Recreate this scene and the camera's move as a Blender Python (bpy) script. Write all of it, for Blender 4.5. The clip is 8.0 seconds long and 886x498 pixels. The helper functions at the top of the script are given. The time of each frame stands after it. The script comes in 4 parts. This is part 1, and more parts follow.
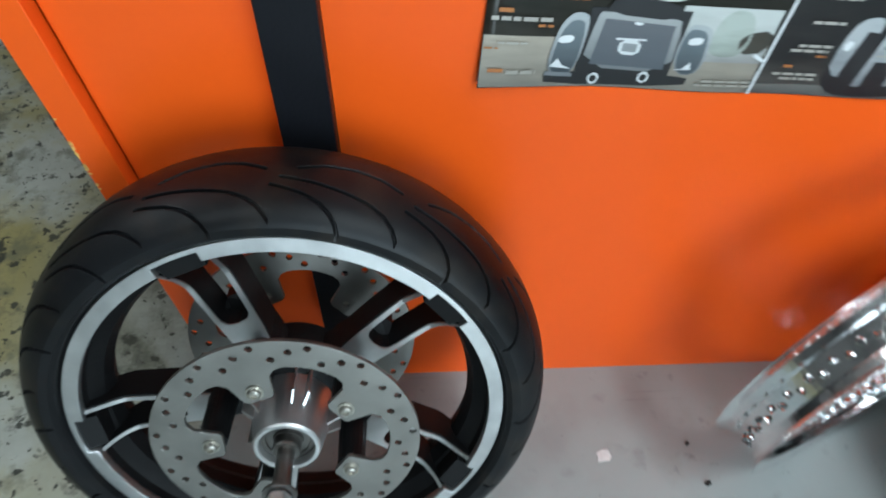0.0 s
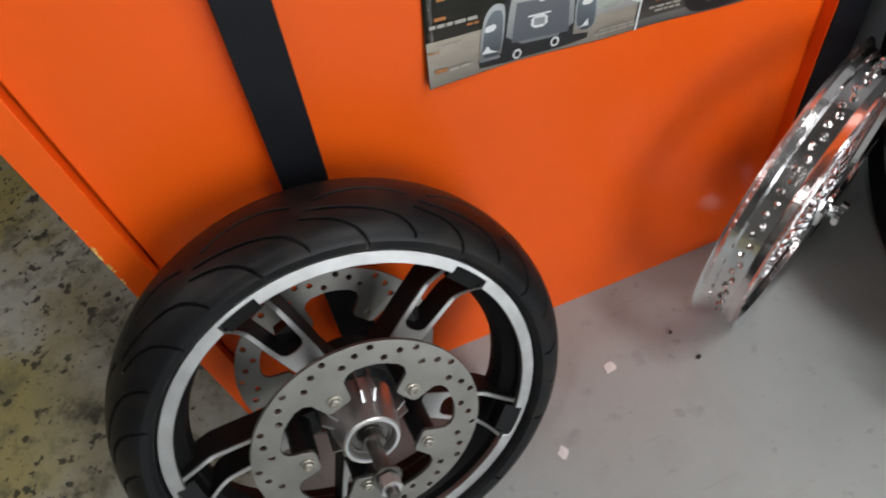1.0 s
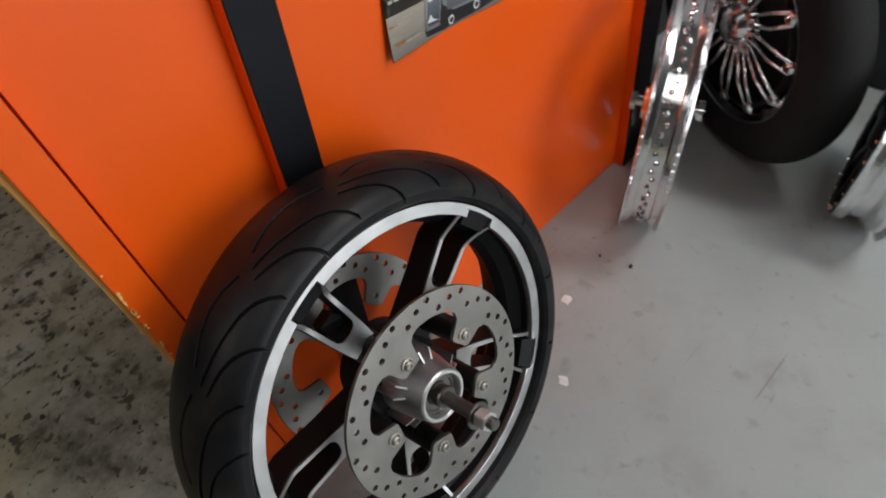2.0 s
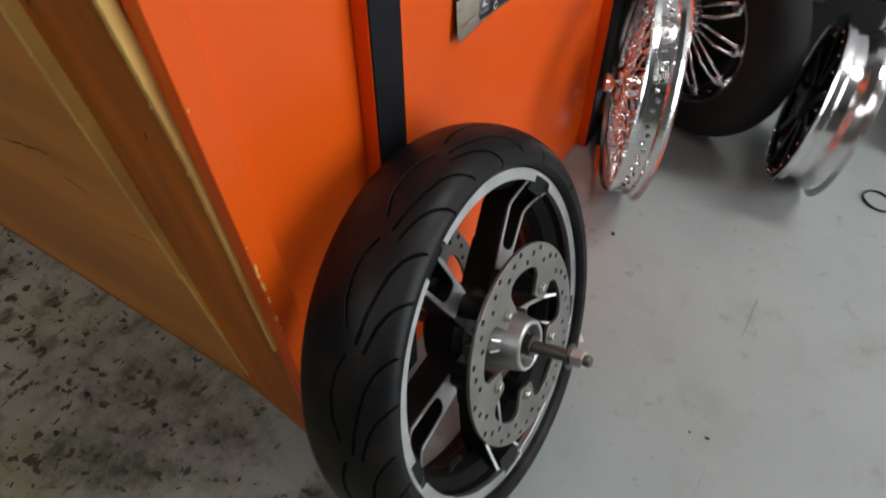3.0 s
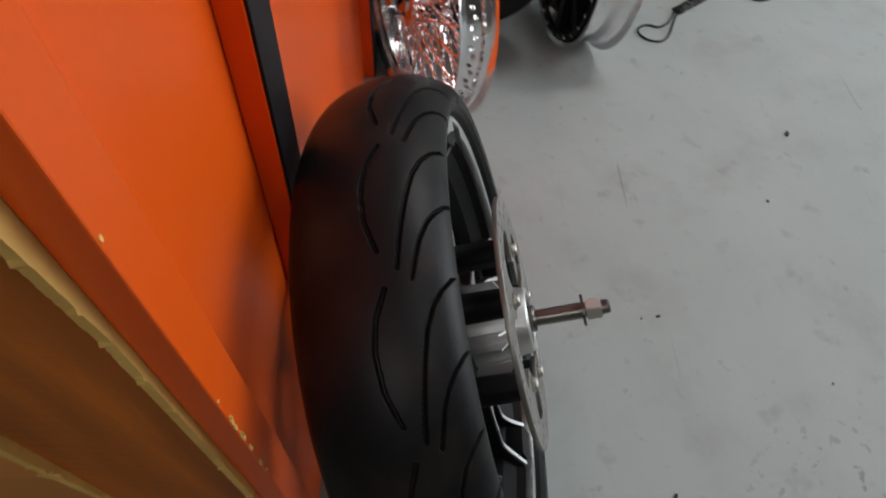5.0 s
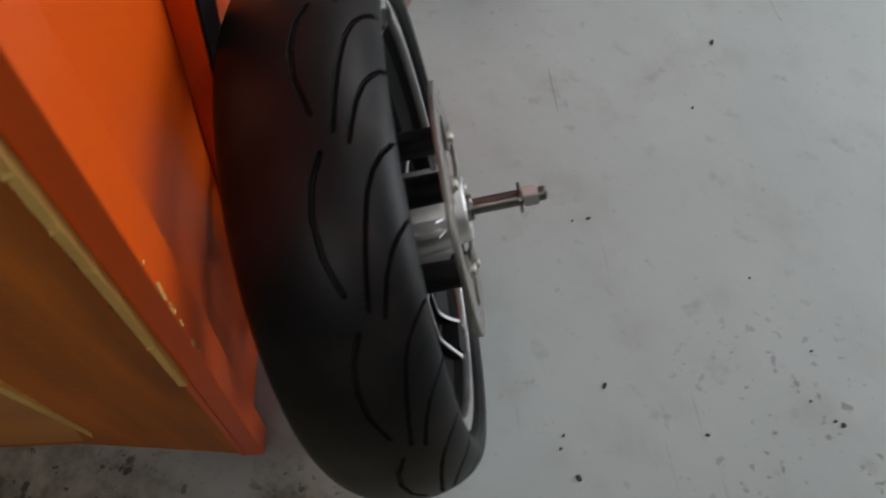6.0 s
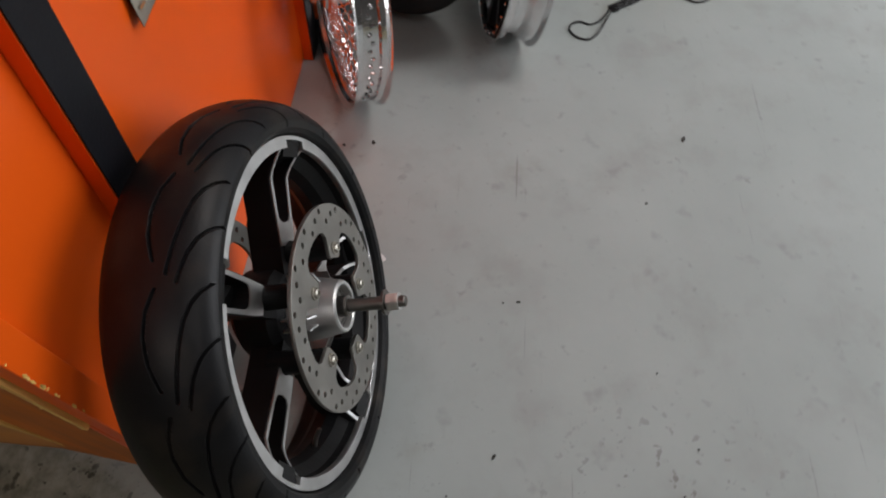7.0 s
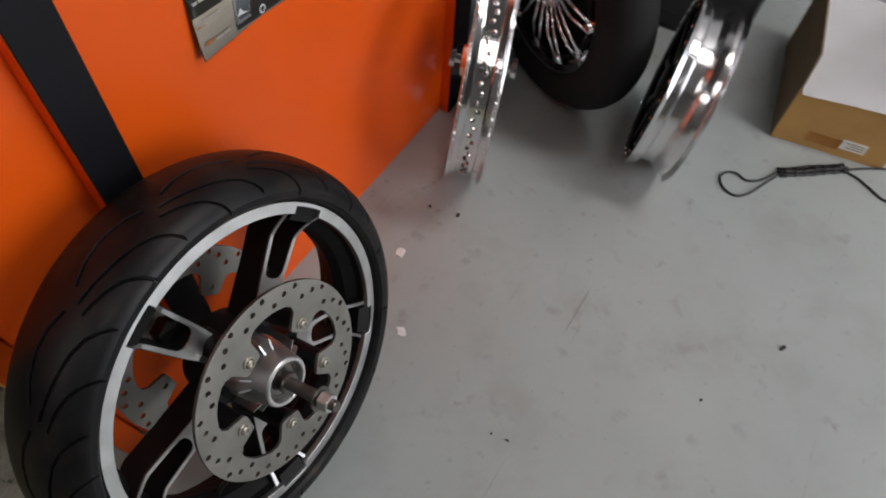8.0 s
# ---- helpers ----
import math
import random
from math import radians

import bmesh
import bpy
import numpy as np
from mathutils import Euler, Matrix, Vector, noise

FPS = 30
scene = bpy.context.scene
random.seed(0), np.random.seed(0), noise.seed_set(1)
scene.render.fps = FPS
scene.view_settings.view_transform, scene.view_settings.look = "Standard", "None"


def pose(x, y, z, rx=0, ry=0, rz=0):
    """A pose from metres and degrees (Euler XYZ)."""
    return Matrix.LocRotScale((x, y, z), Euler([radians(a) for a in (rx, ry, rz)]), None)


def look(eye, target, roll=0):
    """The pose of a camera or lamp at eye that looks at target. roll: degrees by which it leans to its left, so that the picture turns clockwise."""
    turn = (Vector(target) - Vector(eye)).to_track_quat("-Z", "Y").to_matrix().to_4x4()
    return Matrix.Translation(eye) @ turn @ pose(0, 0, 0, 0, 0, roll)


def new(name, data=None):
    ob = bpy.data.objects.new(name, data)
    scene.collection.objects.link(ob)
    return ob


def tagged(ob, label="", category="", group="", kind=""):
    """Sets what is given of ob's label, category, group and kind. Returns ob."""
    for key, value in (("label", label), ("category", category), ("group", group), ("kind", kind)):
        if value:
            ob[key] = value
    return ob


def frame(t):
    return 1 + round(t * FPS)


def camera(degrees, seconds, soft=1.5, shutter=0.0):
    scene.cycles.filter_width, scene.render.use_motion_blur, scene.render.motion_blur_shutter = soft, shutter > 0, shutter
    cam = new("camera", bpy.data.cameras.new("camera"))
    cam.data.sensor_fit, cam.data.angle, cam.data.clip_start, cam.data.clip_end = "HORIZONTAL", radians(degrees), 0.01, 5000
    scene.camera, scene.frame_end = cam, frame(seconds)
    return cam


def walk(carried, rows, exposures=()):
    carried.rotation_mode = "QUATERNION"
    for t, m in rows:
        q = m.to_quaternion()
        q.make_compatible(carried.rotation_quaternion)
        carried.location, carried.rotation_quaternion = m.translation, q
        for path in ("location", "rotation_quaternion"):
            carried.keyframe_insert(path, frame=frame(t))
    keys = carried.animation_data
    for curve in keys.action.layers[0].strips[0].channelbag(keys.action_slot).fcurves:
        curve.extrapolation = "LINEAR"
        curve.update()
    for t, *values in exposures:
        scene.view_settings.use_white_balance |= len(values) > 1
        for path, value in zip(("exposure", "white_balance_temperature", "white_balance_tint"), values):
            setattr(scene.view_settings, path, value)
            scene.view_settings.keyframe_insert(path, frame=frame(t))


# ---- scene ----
cam = camera(67.1, 8.0, soft=1.9, shutter=0.35)
EXPOSURES = [(0, -0.08, 5700, 0), (0.5, -0.18, 5950, 1), (1, -0.38, 6700, 14), (2.5, -0.49, 6650, 14), (4, -0.27, 6650, 13), (5.5, -0.64, 6600, 14), (6.2, -0.60, 6650, 16), (7, -0.62, 6800, 17), (7.5, -0.74, 6800, 17), (8, -0.66, 6800, 17)]
PATH = [
    (0, (0.4080, -0.5854, 1.0283), (0.4512, 0.1870, 0.1109), 0.94),
    (0.5, (0.4008, -0.7104, 1.1278), (0.4908, 0.0558, 0.2087), -4.55),
    (1, (0.2766, -0.6595, 1.1025), (0.4856, 0.0879, 0.1873), -8.85),
    (1.2, (0.2178, -0.6471, 1.0949), (0.4574, 0.0998, 0.1867), -8.99),
    (2.3, (-0.0668, -0.5926, 1.0824), (0.5190, -0.0173, 0.2073), -7.05),
    (2.5, (-0.0880, -0.5552, 1.1056), (0.4852, 0.0075, 0.2140), -5.32),
    (3, (-0.2632, -0.4580, 1.1071), (0.4223, -0.0195, 0.2252), 0.09),
    (3.5, (-0.3668, -0.4923, 1.1091), (0.3650, -0.0794, 0.2524), -2.03),
    (4, (-0.3503, -0.4128, 1.0825), (0.4186, -0.1057, 0.2139), -1.94),
    (4.2, (-0.3152, -0.3723, 1.0720), (0.4559, -0.0843, 0.1987), -4.11),
    (5.3, (-0.1313, -0.1017, 0.9080), (0.5642, -0.2331, -0.0609), 7.58),
    (5.5, (-0.1593, -0.0941, 0.8629), (0.5196, -0.2566, -0.1131), 9.79),
    (5.7, (-0.1740, -0.1022, 0.8614), (0.4852, -0.2721, -0.1268), 11.04),
    (6, (-0.1838, -0.1433, 0.9379), (0.4484, -0.3003, -0.0699), 11.12),
    (6.5, (-0.1660, -0.3038, 1.0563), (0.4579, -0.3829, 0.0343), 5.87),
    (7, (-0.1768, -0.4217, 1.1656), (0.4732, -0.3982, 0.1572), 3.08),
    (7.5, (-0.0579, -0.5024, 1.1884), (0.5931, -0.3569, 0.1909), 8.15),
    (8, (0.0497, -0.6094, 1.2074), (0.6331, -0.2966, 0.2065), 4.86),
]
walk(cam, [(t, look(eye, target, roll)) for t, eye, target, roll in PATH], exposures=EXPOSURES)

# ---- world and light ----
world = bpy.data.worlds.new("world")
scene.world = world
world.use_nodes = True
wn = world.node_tree.nodes
sky = wn.new("ShaderNodeTexSky")
sky.sky_type, sky.sun_disc, sky.sun_elevation, sky.sun_rotation = "NISHITA", False, radians(40), radians(200)
world.node_tree.links.new(sky.outputs[0], wn["Background"].inputs[0])
wn["Background"].inputs[1].default_value = 0.10
scene.view_settings.exposure = 0.0


def area(name, m, sx, sy, watts, colour):
    d = bpy.data.lights.new(name, "AREA")
    d.shape, d.size, d.size_y, d.energy, d.color = "RECTANGLE", sx, sy, watts, colour
    ob = new(name, d)
    ob.matrix_world = m
    return ob


# daylight through the open roller door behind the camera, and three ceiling tubes
area("door_daylight", look((1.15, -3.95, 1.35), (0.95, 0, 0.6)), 1.8, 2.3, 108, (0.88, 0.96, 1.0))
# the third tube is an added lamp, unseen, that fills the counter's end
TUBES = ((1.45, -1.60, 48, 0), (-0.93, -1.45, 14, -57), (-2.15, 0.55, 24, 0))
for lx, ly, watts, turn in TUBES:
    area("tube_glow", pose(lx, ly, 2.90, 0, 0, turn), 0.40, 1.5, watts, (0.97, 0.98, 0.96))


# ---- materials ----
def material(name, colour, rough=0.5, metal=0.0, vary=0.12, scale=6.0, bump=0.05, bscale=120.0, coat=0.0, stretch=(1, 1, 1)):
    """A plain surface with blotches at one scale and fine relief at another."""
    m = bpy.data.materials.new(name)
    m.use_nodes = True
    nt = m.node_tree
    b = nt.nodes["Principled BSDF"]
    tc, mp = nt.nodes.new("ShaderNodeTexCoord"), nt.nodes.new("ShaderNodeMapping")
    mp.inputs["Scale"].default_value = stretch
    nt.links.new(tc.outputs["Object"], mp.inputs["Vector"])
    n1, n2 = nt.nodes.new("ShaderNodeTexNoise"), nt.nodes.new("ShaderNodeTexNoise")
    n1.inputs["Scale"].default_value, n1.inputs["Detail"].default_value = scale, 6
    n2.inputs["Scale"].default_value, n2.inputs["Detail"].default_value = bscale, 3
    for n in (n1, n2):
        nt.links.new(mp.outputs[0], n.inputs["Vector"])
    ramp = nt.nodes.new("ShaderNodeValToRGB")
    ramp.color_ramp.elements[0].position, ramp.color_ramp.elements[1].position = 0.3, 0.7
    ramp.color_ramp.elements[0].color = (*[c * (1 - vary) for c in colour], 1)
    ramp.color_ramp.elements[1].color = (*[min(1, c * (1 + vary)) for c in colour], 1)
    nt.links.new(n1.outputs[0], ramp.inputs[0])
    nt.links.new(ramp.outputs[0], b.inputs["Base Color"])
    rr = nt.nodes.new("ShaderNodeMapRange")
    rr.inputs[3].default_value, rr.inputs[4].default_value = rough * 0.8, min(1, rough * 1.25)
    nt.links.new(n1.outputs[0], rr.inputs[0])
    nt.links.new(rr.outputs[0], b.inputs["Roughness"])
    b.inputs["Metallic"].default_value = metal
    b.inputs["Coat Weight"].default_value = coat
    if bump:
        bp = nt.nodes.new("ShaderNodeBump")
        bp.inputs["Strength"].default_value, bp.inputs["Distance"].default_value = bump, 0.002
        nt.links.new(n2.outputs[0], bp.inputs["Height"])
        nt.links.new(bp.outputs[0], b.inputs["Normal"])
    return m


ORANGE = material("orange_paint", (0.84, 0.104, 0.006), 0.31, vary=0.05, scale=3, bump=0.05, bscale=70)
ORANGE.node_tree.nodes["Principled BSDF"].inputs["Specular IOR Level"].default_value = 0.35
BLACK_STRIP = material("black_plastic", (0.007, 0.0075, 0.010), 0.45, vary=0.2, scale=9, bump=0.15, bscale=200)
BLACK_STRIP.node_tree.nodes["Principled BSDF"].inputs["Specular IOR Level"].default_value = 0.18
STUD = material("stained_wood", (0.52, 0.138, 0.012), 0.6, vary=0.35, scale=5, bump=0.3, bscale=60, stretch=(4, 4, 0.5))
PLY_EDGE = material("ply_edge", (0.95, 0.52, 0.145), 0.65, vary=0.3, scale=14, bump=0.5, bscale=150, stretch=(1, 1, 0.6))
PLY = material("plywood_face", (0.70, 0.282, 0.064), 0.6, vary=0.22, scale=3, bump=0.25, bscale=50, stretch=(1, 0.4, 2.5))
RUBBER = material("tyre_rubber", (0.0050, 0.0053, 0.0062), 0.42, vary=0.45, scale=11, bump=0.10, bscale=260)
OLD_RUBBER = material("dusty_rubber", (0.016, 0.016, 0.016), 0.75, vary=0.25, scale=7, bump=0.2, bscale=250)


def dust(m, low, colour):
    """Mud and dust caked on the lowest part of the tread and thinly in patches elsewhere."""
    nt = m.node_tree
    L, N = nt.links.new, nt.nodes.new
    b = nt.nodes["Principled BSDF"]
    was = b.inputs["Base Color"].links[0].from_socket
    tc, sep, noi, near, amt, mixn = N("ShaderNodeTexCoord"), N("ShaderNodeSeparateXYZ"), N("ShaderNodeTexNoise"), N("ShaderNodeMapRange"), N("ShaderNodeMath"), N("ShaderNodeMix")
    L(tc.outputs["Object"], sep.inputs[0])
    L(tc.outputs["Object"], noi.inputs["Vector"])
    noi.inputs["Scale"].default_value, noi.inputs["Detail"].default_value = 17, 6
    L(sep.outputs[1], near.inputs[0])
    for k, x in zip((1, 2, 3, 4), (low - 0.07, low, 0.62, 0.12)):
        near.inputs[k].default_value = x
    cut = N("ShaderNodeMapRange")
    L(noi.outputs[0], cut.inputs[0])
    cut.inputs[1].default_value, cut.inputs[2].default_value = 0.50, 0.66
    amt.operation = "MULTIPLY"
    L(near.outputs[0], amt.inputs[0])
    L(cut.outputs[0], amt.inputs[1])
    mixn.data_type = "RGBA"
    L(amt.outputs[0], mixn.inputs[0])
    L(was, mixn.inputs[6])
    mixn.inputs[7].default_value = (*colour, 1)
    L(mixn.outputs[2], b.inputs["Base Color"])


dust(RUBBER, -0.235, (0.085, 0.065, 0.045))
RUBBER.node_tree.nodes["Principled BSDF"].inputs["Specular IOR Level"].default_value = 0.24
OLD_RUBBER.node_tree.nodes["Principled BSDF"].inputs["Specular IOR Level"].default_value = 0.18
BLACK_PAINT = material("black_enamel", (0.0045, 0.0045, 0.005), 0.50, vary=0.25, scale=20, bump=0.08)
BLACK_PAINT.node_tree.nodes["Principled BSDF"].inputs["Specular IOR Level"].default_value = 0.26
MACHINED = material("machined_aluminium", (0.62, 0.62, 0.62), 0.40, 1.0, vary=0.12, scale=24, bump=0.10, bscale=300)
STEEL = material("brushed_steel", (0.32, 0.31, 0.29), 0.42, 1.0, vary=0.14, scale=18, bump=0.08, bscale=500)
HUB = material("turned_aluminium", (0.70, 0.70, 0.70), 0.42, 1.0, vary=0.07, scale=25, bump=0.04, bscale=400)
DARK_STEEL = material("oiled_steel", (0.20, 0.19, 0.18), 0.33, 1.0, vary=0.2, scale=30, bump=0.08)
# darker copy of the rotor steel, with the far rotor's shade in its colour
SHADED_STEEL = material("shaded_steel", (0.11, 0.105, 0.10), 0.45, 1.0, vary=0.3, scale=30, bump=0.1)
CHROME = material("chrome_plate", (0.88, 0.88, 0.89), 0.10, 1.0, vary=0.04, scale=20, bump=0.02, bscale=60)
BOLT = material("zinc_bolt", (0.50, 0.475, 0.42), 0.35, 1.0, vary=0.15, scale=60, bump=0.05)
POLISHED = material("polished_aluminium", (0.82, 0.82, 0.83), 0.17, 1.0, vary=0.08, scale=12, bump=0.05, bscale=90)
SATIN_CHROME = material("satin_chrome", (0.88, 0.88, 0.89), 0.15, 1.0, vary=0.08, scale=26, bump=0.10, bscale=60)
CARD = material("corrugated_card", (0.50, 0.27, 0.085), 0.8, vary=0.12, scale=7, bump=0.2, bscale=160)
# darker copy of the card, with the shade on the carton's sides put in
CARD_DARK = material("shaded_card", (0.22, 0.15, 0.085), 0.85, vary=0.12, scale=7, bump=0.2, bscale=160)
WHITE = material("white_sheet", (0.92, 0.92, 0.94), 0.6, vary=0.04, scale=5, bump=0.08, bscale=80)
LABEL = material("paper_label", (0.80, 0.77, 0.70), 0.7, vary=0.08, scale=60, bump=0.05)
CABLE = material("cable_rubber", (0.013, 0.013, 0.014), 0.5, vary=0.2, scale=40, bump=0.1)
DARK = material("dark_cabinet_paint", (0.028, 0.028, 0.030), 0.55, vary=0.25, scale=4, bump=0.1, bscale=60)
WALL = material("pale_wall_paint", (0.62, 0.64, 0.66), 0.7, vary=0.06, scale=2, bump=0.2, bscale=80)
DIM_WALL = material("dull_wall_paint", (0.13, 0.125, 0.12), 0.8, vary=0.15, scale=2, bump=0.2, bscale=80)
CEIL = material("ceiling_paint", (0.07, 0.07, 0.068), 0.8, vary=0.05, scale=2, bump=0.1)
CHIP = material("white_flake", (0.74, 0.74, 0.73), 0.7, vary=0.1, scale=60, bump=0.2)
GRIT = material("dark_grit", (0.035, 0.032, 0.028), 0.9, vary=0.3, scale=90, bump=0.3)
TAB = material("lamp_white", (0.8, 0.8, 0.78), 0.4, vary=0.02)


def floor_material():
    m = bpy.data.materials.new("painted_concrete")
    m.use_nodes = True
    nt = m.node_tree
    L, N = nt.links.new, nt.nodes.new
    b = nt.nodes["Principled BSDF"]
    tc = N("ShaderNodeTexCoord")
    sep = N("ShaderNodeSeparateXYZ")
    L(tc.outputs["Object"], sep.inputs[0])

    def noise_tex(scale, detail=6, rough=0.6):
        n = N("ShaderNodeTexNoise")
        n.inputs["Scale"].default_value, n.inputs["Detail"].default_value, n.inputs["Roughness"].default_value = scale, detail, rough
        L(tc.outputs["Object"], n.inputs["Vector"])
        return n.outputs[0]

    def remap(v, a, b_, c=0.0, d=1.0):
        n = N("ShaderNodeMapRange")
        for k, x in zip((1, 2, 3, 4), (a, b_, c, d)):
            n.inputs[k].default_value = x
        L(v, n.inputs[0])
        return n.outputs[0]

    def math_op(op, u, v):
        n = N("ShaderNodeMath")
        n.operation = op
        for k, x in enumerate((u, v)):
            if isinstance(x, float):
                n.inputs[k].default_value = x
            else:
                L(x, n.inputs[k])
        return n.outputs[0]

    def mix(f, u, v):
        n = N("ShaderNodeMix")
        n.data_type = "RGBA"
        L(f, n.inputs[0])
        for k, x in ((6, u), (7, v)):
            if isinstance(x, tuple):
                n.inputs[k].default_value = (*x, 1)
            else:
                L(x, n.inputs[k])
        return n.outputs[2]

    big, mid, fine, spots = noise_tex(1.6), noise_tex(7.0), noise_tex(60.0), noise_tex(26.0, 4, 0.55)
    paint = mix(remap(big, 0.35, 0.65), (0.318, 0.350, 0.340), (0.376, 0.408, 0.400))
    paint = mix(remap(mid, 0.54, 0.76, 0, 0.34), paint, (0.25, 0.245, 0.225))
    paint = mix(remap(spots, 0.645, 0.75, 0, 0.45), paint, (0.16, 0.155, 0.14))
    for turn, across in ((0.5, 90.0), (-0.9, 120.0)):
        mp = N("ShaderNodeMapping")
        mp.inputs["Rotation"].default_value = (0, 0, turn)
        mp.inputs["Scale"].default_value = (3.0, across, 1.0)
        L(tc.outputs["Object"], mp.inputs["Vector"])
        sc = N("ShaderNodeTexNoise")
        sc.inputs["Scale"].default_value, sc.inputs["Detail"].default_value = 1.0, 3
        L(mp.outputs[0], sc.inputs["Vector"])
        line = math_op("MULTIPLY", remap(sc.outputs[0], 0.69, 0.74, 0, 0.5), remap(mid, 0.45, 0.6))
        paint = mix(line, paint, (0.17, 0.165, 0.155))
    # a cluster of old spill marks in front of the wheel
    vd = N("ShaderNodeVectorMath")
    vd.operation = "DISTANCE"
    L(tc.outputs["Object"], vd.inputs[0])
    vd.inputs[1].default_value = (0.05, -0.83, 0.0)
    marks = math_op("MULTIPLY", remap(vd.outputs["Value"], 0.10, 0.30, 1.0, 0.0), remap(noise_tex(44.0, 3, 0.5), 0.62, 0.66, 0, 0.7))
    paint = mix(marks, paint, (0.15, 0.145, 0.135))
    paint = mix(remap(noise_tex(15.0, 3, 0.5), 0.63, 0.73, 0, 0.34), paint, (0.19, 0.187, 0.18))
    paint = mix(remap(noise_tex(4.5, 4, 0.6), 0.56, 0.72, 0, 0.35), paint, (0.27, 0.262, 0.25))
    scuff = noise_tex(140.0, 3, 0.6)
    paint = mix(remap(scuff, 0.68, 0.74, 0, 0.45), paint, (0.13, 0.125, 0.115))
    # the paint is worn off along the side of the counter
    aslant = math_op("SUBTRACT", sep.outputs[0], math_op("MULTIPLY", sep.outputs[1], 0.55))
    wear = math_op("ADD", remap(aslant, 0.20, -0.12), remap(big, 0.35, 0.7, -0.2, 0.2))
    wear = remap(math_op("ADD", wear, remap(mid, 0.3, 0.7, -0.25, 0.25)), 0.25, 0.7)
    bare = mix(remap(mid, 0.4, 0.65), (0.44, 0.445, 0.395), (0.335, 0.34, 0.295))
    yellowed = math_op("MULTIPLY", remap(noise_tex(2.6), 0.42, 0.55, 0, 0.85), remap(sep.outputs[0], -0.12, -0.36, 0.2, 1.0))
    bare = mix(yellowed, bare, (0.30, 0.25, 0.075))
    bare = mix(remap(noise_tex(11.0, 5, 0.65), 0.52, 0.64, 0, 0.7), bare, (0.115, 0.115, 0.075))
    bare = mix(remap(noise_tex(20.0, 4, 0.55), 0.605, 0.65, 0, 0.92), bare, (0.035, 0.035, 0.028))
    bare = mix(remap(noise_tex(38.0, 3, 0.5), 0.625, 0.65, 0, 0.9), bare, (0.028, 0.028, 0.022))
    bare = mix(remap(noise_tex(75.0, 3, 0.5), 0.65, 0.675, 0, 0.8), bare, (0.04, 0.04, 0.03))
    bare = mix(remap(noise_tex(9.0, 5, 0.7), 0.555, 0.67, 0, 0.85), bare, (0.045, 0.042, 0.034))
    # grime beside the corner of the counter, with the shade there painted in too
    vg = N("ShaderNodeVectorMath")
    vg.operation = "DISTANCE"
    L(tc.outputs["Object"], vg.inputs[0])
    vg.inputs[1].default_value = (-0.02, 0.28, 0.0)
    grime_shade = math_op("MULTIPLY", remap(vg.outputs["Value"], 0.10, 0.42, 1.0, 0.0), remap(noise_tex(9.0, 6, 0.7), 0.40, 0.60, 0.30, 0.85))
    bare = mix(grime_shade, bare, (0.075, 0.075, 0.055))
    L(mix(wear, paint, bare), b.inputs["Base Color"])
    L(remap(mid, 0.3, 0.7, 0.42, 0.66), b.inputs["Roughness"])
    b.inputs["Specular IOR Level"].default_value = 0.24
    bp = N("ShaderNodeBump")
    bp.inputs["Strength"].default_value, bp.inputs["Distance"].default_value = 0.12, 0.002
    L(math_op("ADD", fine, spots), bp.inputs["Height"])
    L(bp.outputs[0], b.inputs["Normal"])
    return m


FLOOR = floor_material()


# ---- builders ----
def mesh_from(bm, name):
    me = bpy.data.meshes.new(name)
    bm.normal_update()
    bm.to_mesh(me)
    bm.free()
    return me


def part(name, bm, mat, parent=None, label="", smooth=False, m=None):
    me = mesh_from(bm, name) if isinstance(bm, bmesh.types.BMesh) else bm
    if not me.materials:
        me.materials.append(mat)
    if smooth:
        me.polygons.foreach_set("use_smooth", [True] * len(me.polygons))
    ob = new(name, me)
    if parent:
        ob.parent = parent
    if m is not None:
        ob.matrix_local = m
    if label:
        tagged(ob, label)
    return ob


def empty(name, m, label, category, group=""):
    ob = new(name)
    ob.empty_display_size = 0.05
    ob.matrix_world = m
    return tagged(ob, label, category, group)


def box(lo, hi, bevel=0.0015, bm=None):
    own = bmesh.new()
    bmesh.ops.create_cube(own, size=1)
    for v in own.verts:
        v.co = Vector([l + (c + 0.5) * (h - l) for c, l, h in zip(v.co, lo, hi)])
    if bevel:
        bmesh.ops.bevel(own, geom=own.edges[:], offset=bevel, segments=2, affect="EDGES", profile=0.5)
    if bm is None:
        return own
    me = mesh_from(own, "tmp")
    bm.from_mesh(me)
    bpy.data.meshes.remove(me)
    return bm


def lathe(profile, n=96, closed=True, bm=None):
    """Revolves (r, z) points round the z axis."""
    bm = bm or bmesh.new()
    rings = [[bm.verts.new((r * math.cos(2 * math.pi * k / n), r * math.sin(2 * math.pi * k / n), z)) for k in range(n)] for r, z in profile]
    pairs = list(zip(rings, rings[1:])) + ([(rings[-1], rings[0])] if closed else [])
    for a, b in pairs:
        for k in range(n):
            bm.faces.new((a[k], a[(k + 1) % n], b[(k + 1) % n], b[k]))
    bmesh.ops.recalc_face_normals(bm, faces=bm.faces[:])
    return bm


def solid(profile, n=32, bm=None):
    """A turned solid whose profile starts and ends on the axis side with caps."""
    bm = bm or bmesh.new()
    rings = [[bm.verts.new((r * math.cos(2 * math.pi * k / n), r * math.sin(2 * math.pi * k / n), z)) for k in range(n)] for r, z in profile]
    for a, b in zip(rings, rings[1:]):
        for k in range(n):
            bm.faces.new((a[k], a[(k + 1) % n], b[(k + 1) % n], b[k]))
    bm.faces.new(rings[0][::-1])
    bm.faces.new(rings[-1])
    bmesh.ops.recalc_face_normals(bm, faces=bm.faces[:])
    return bm


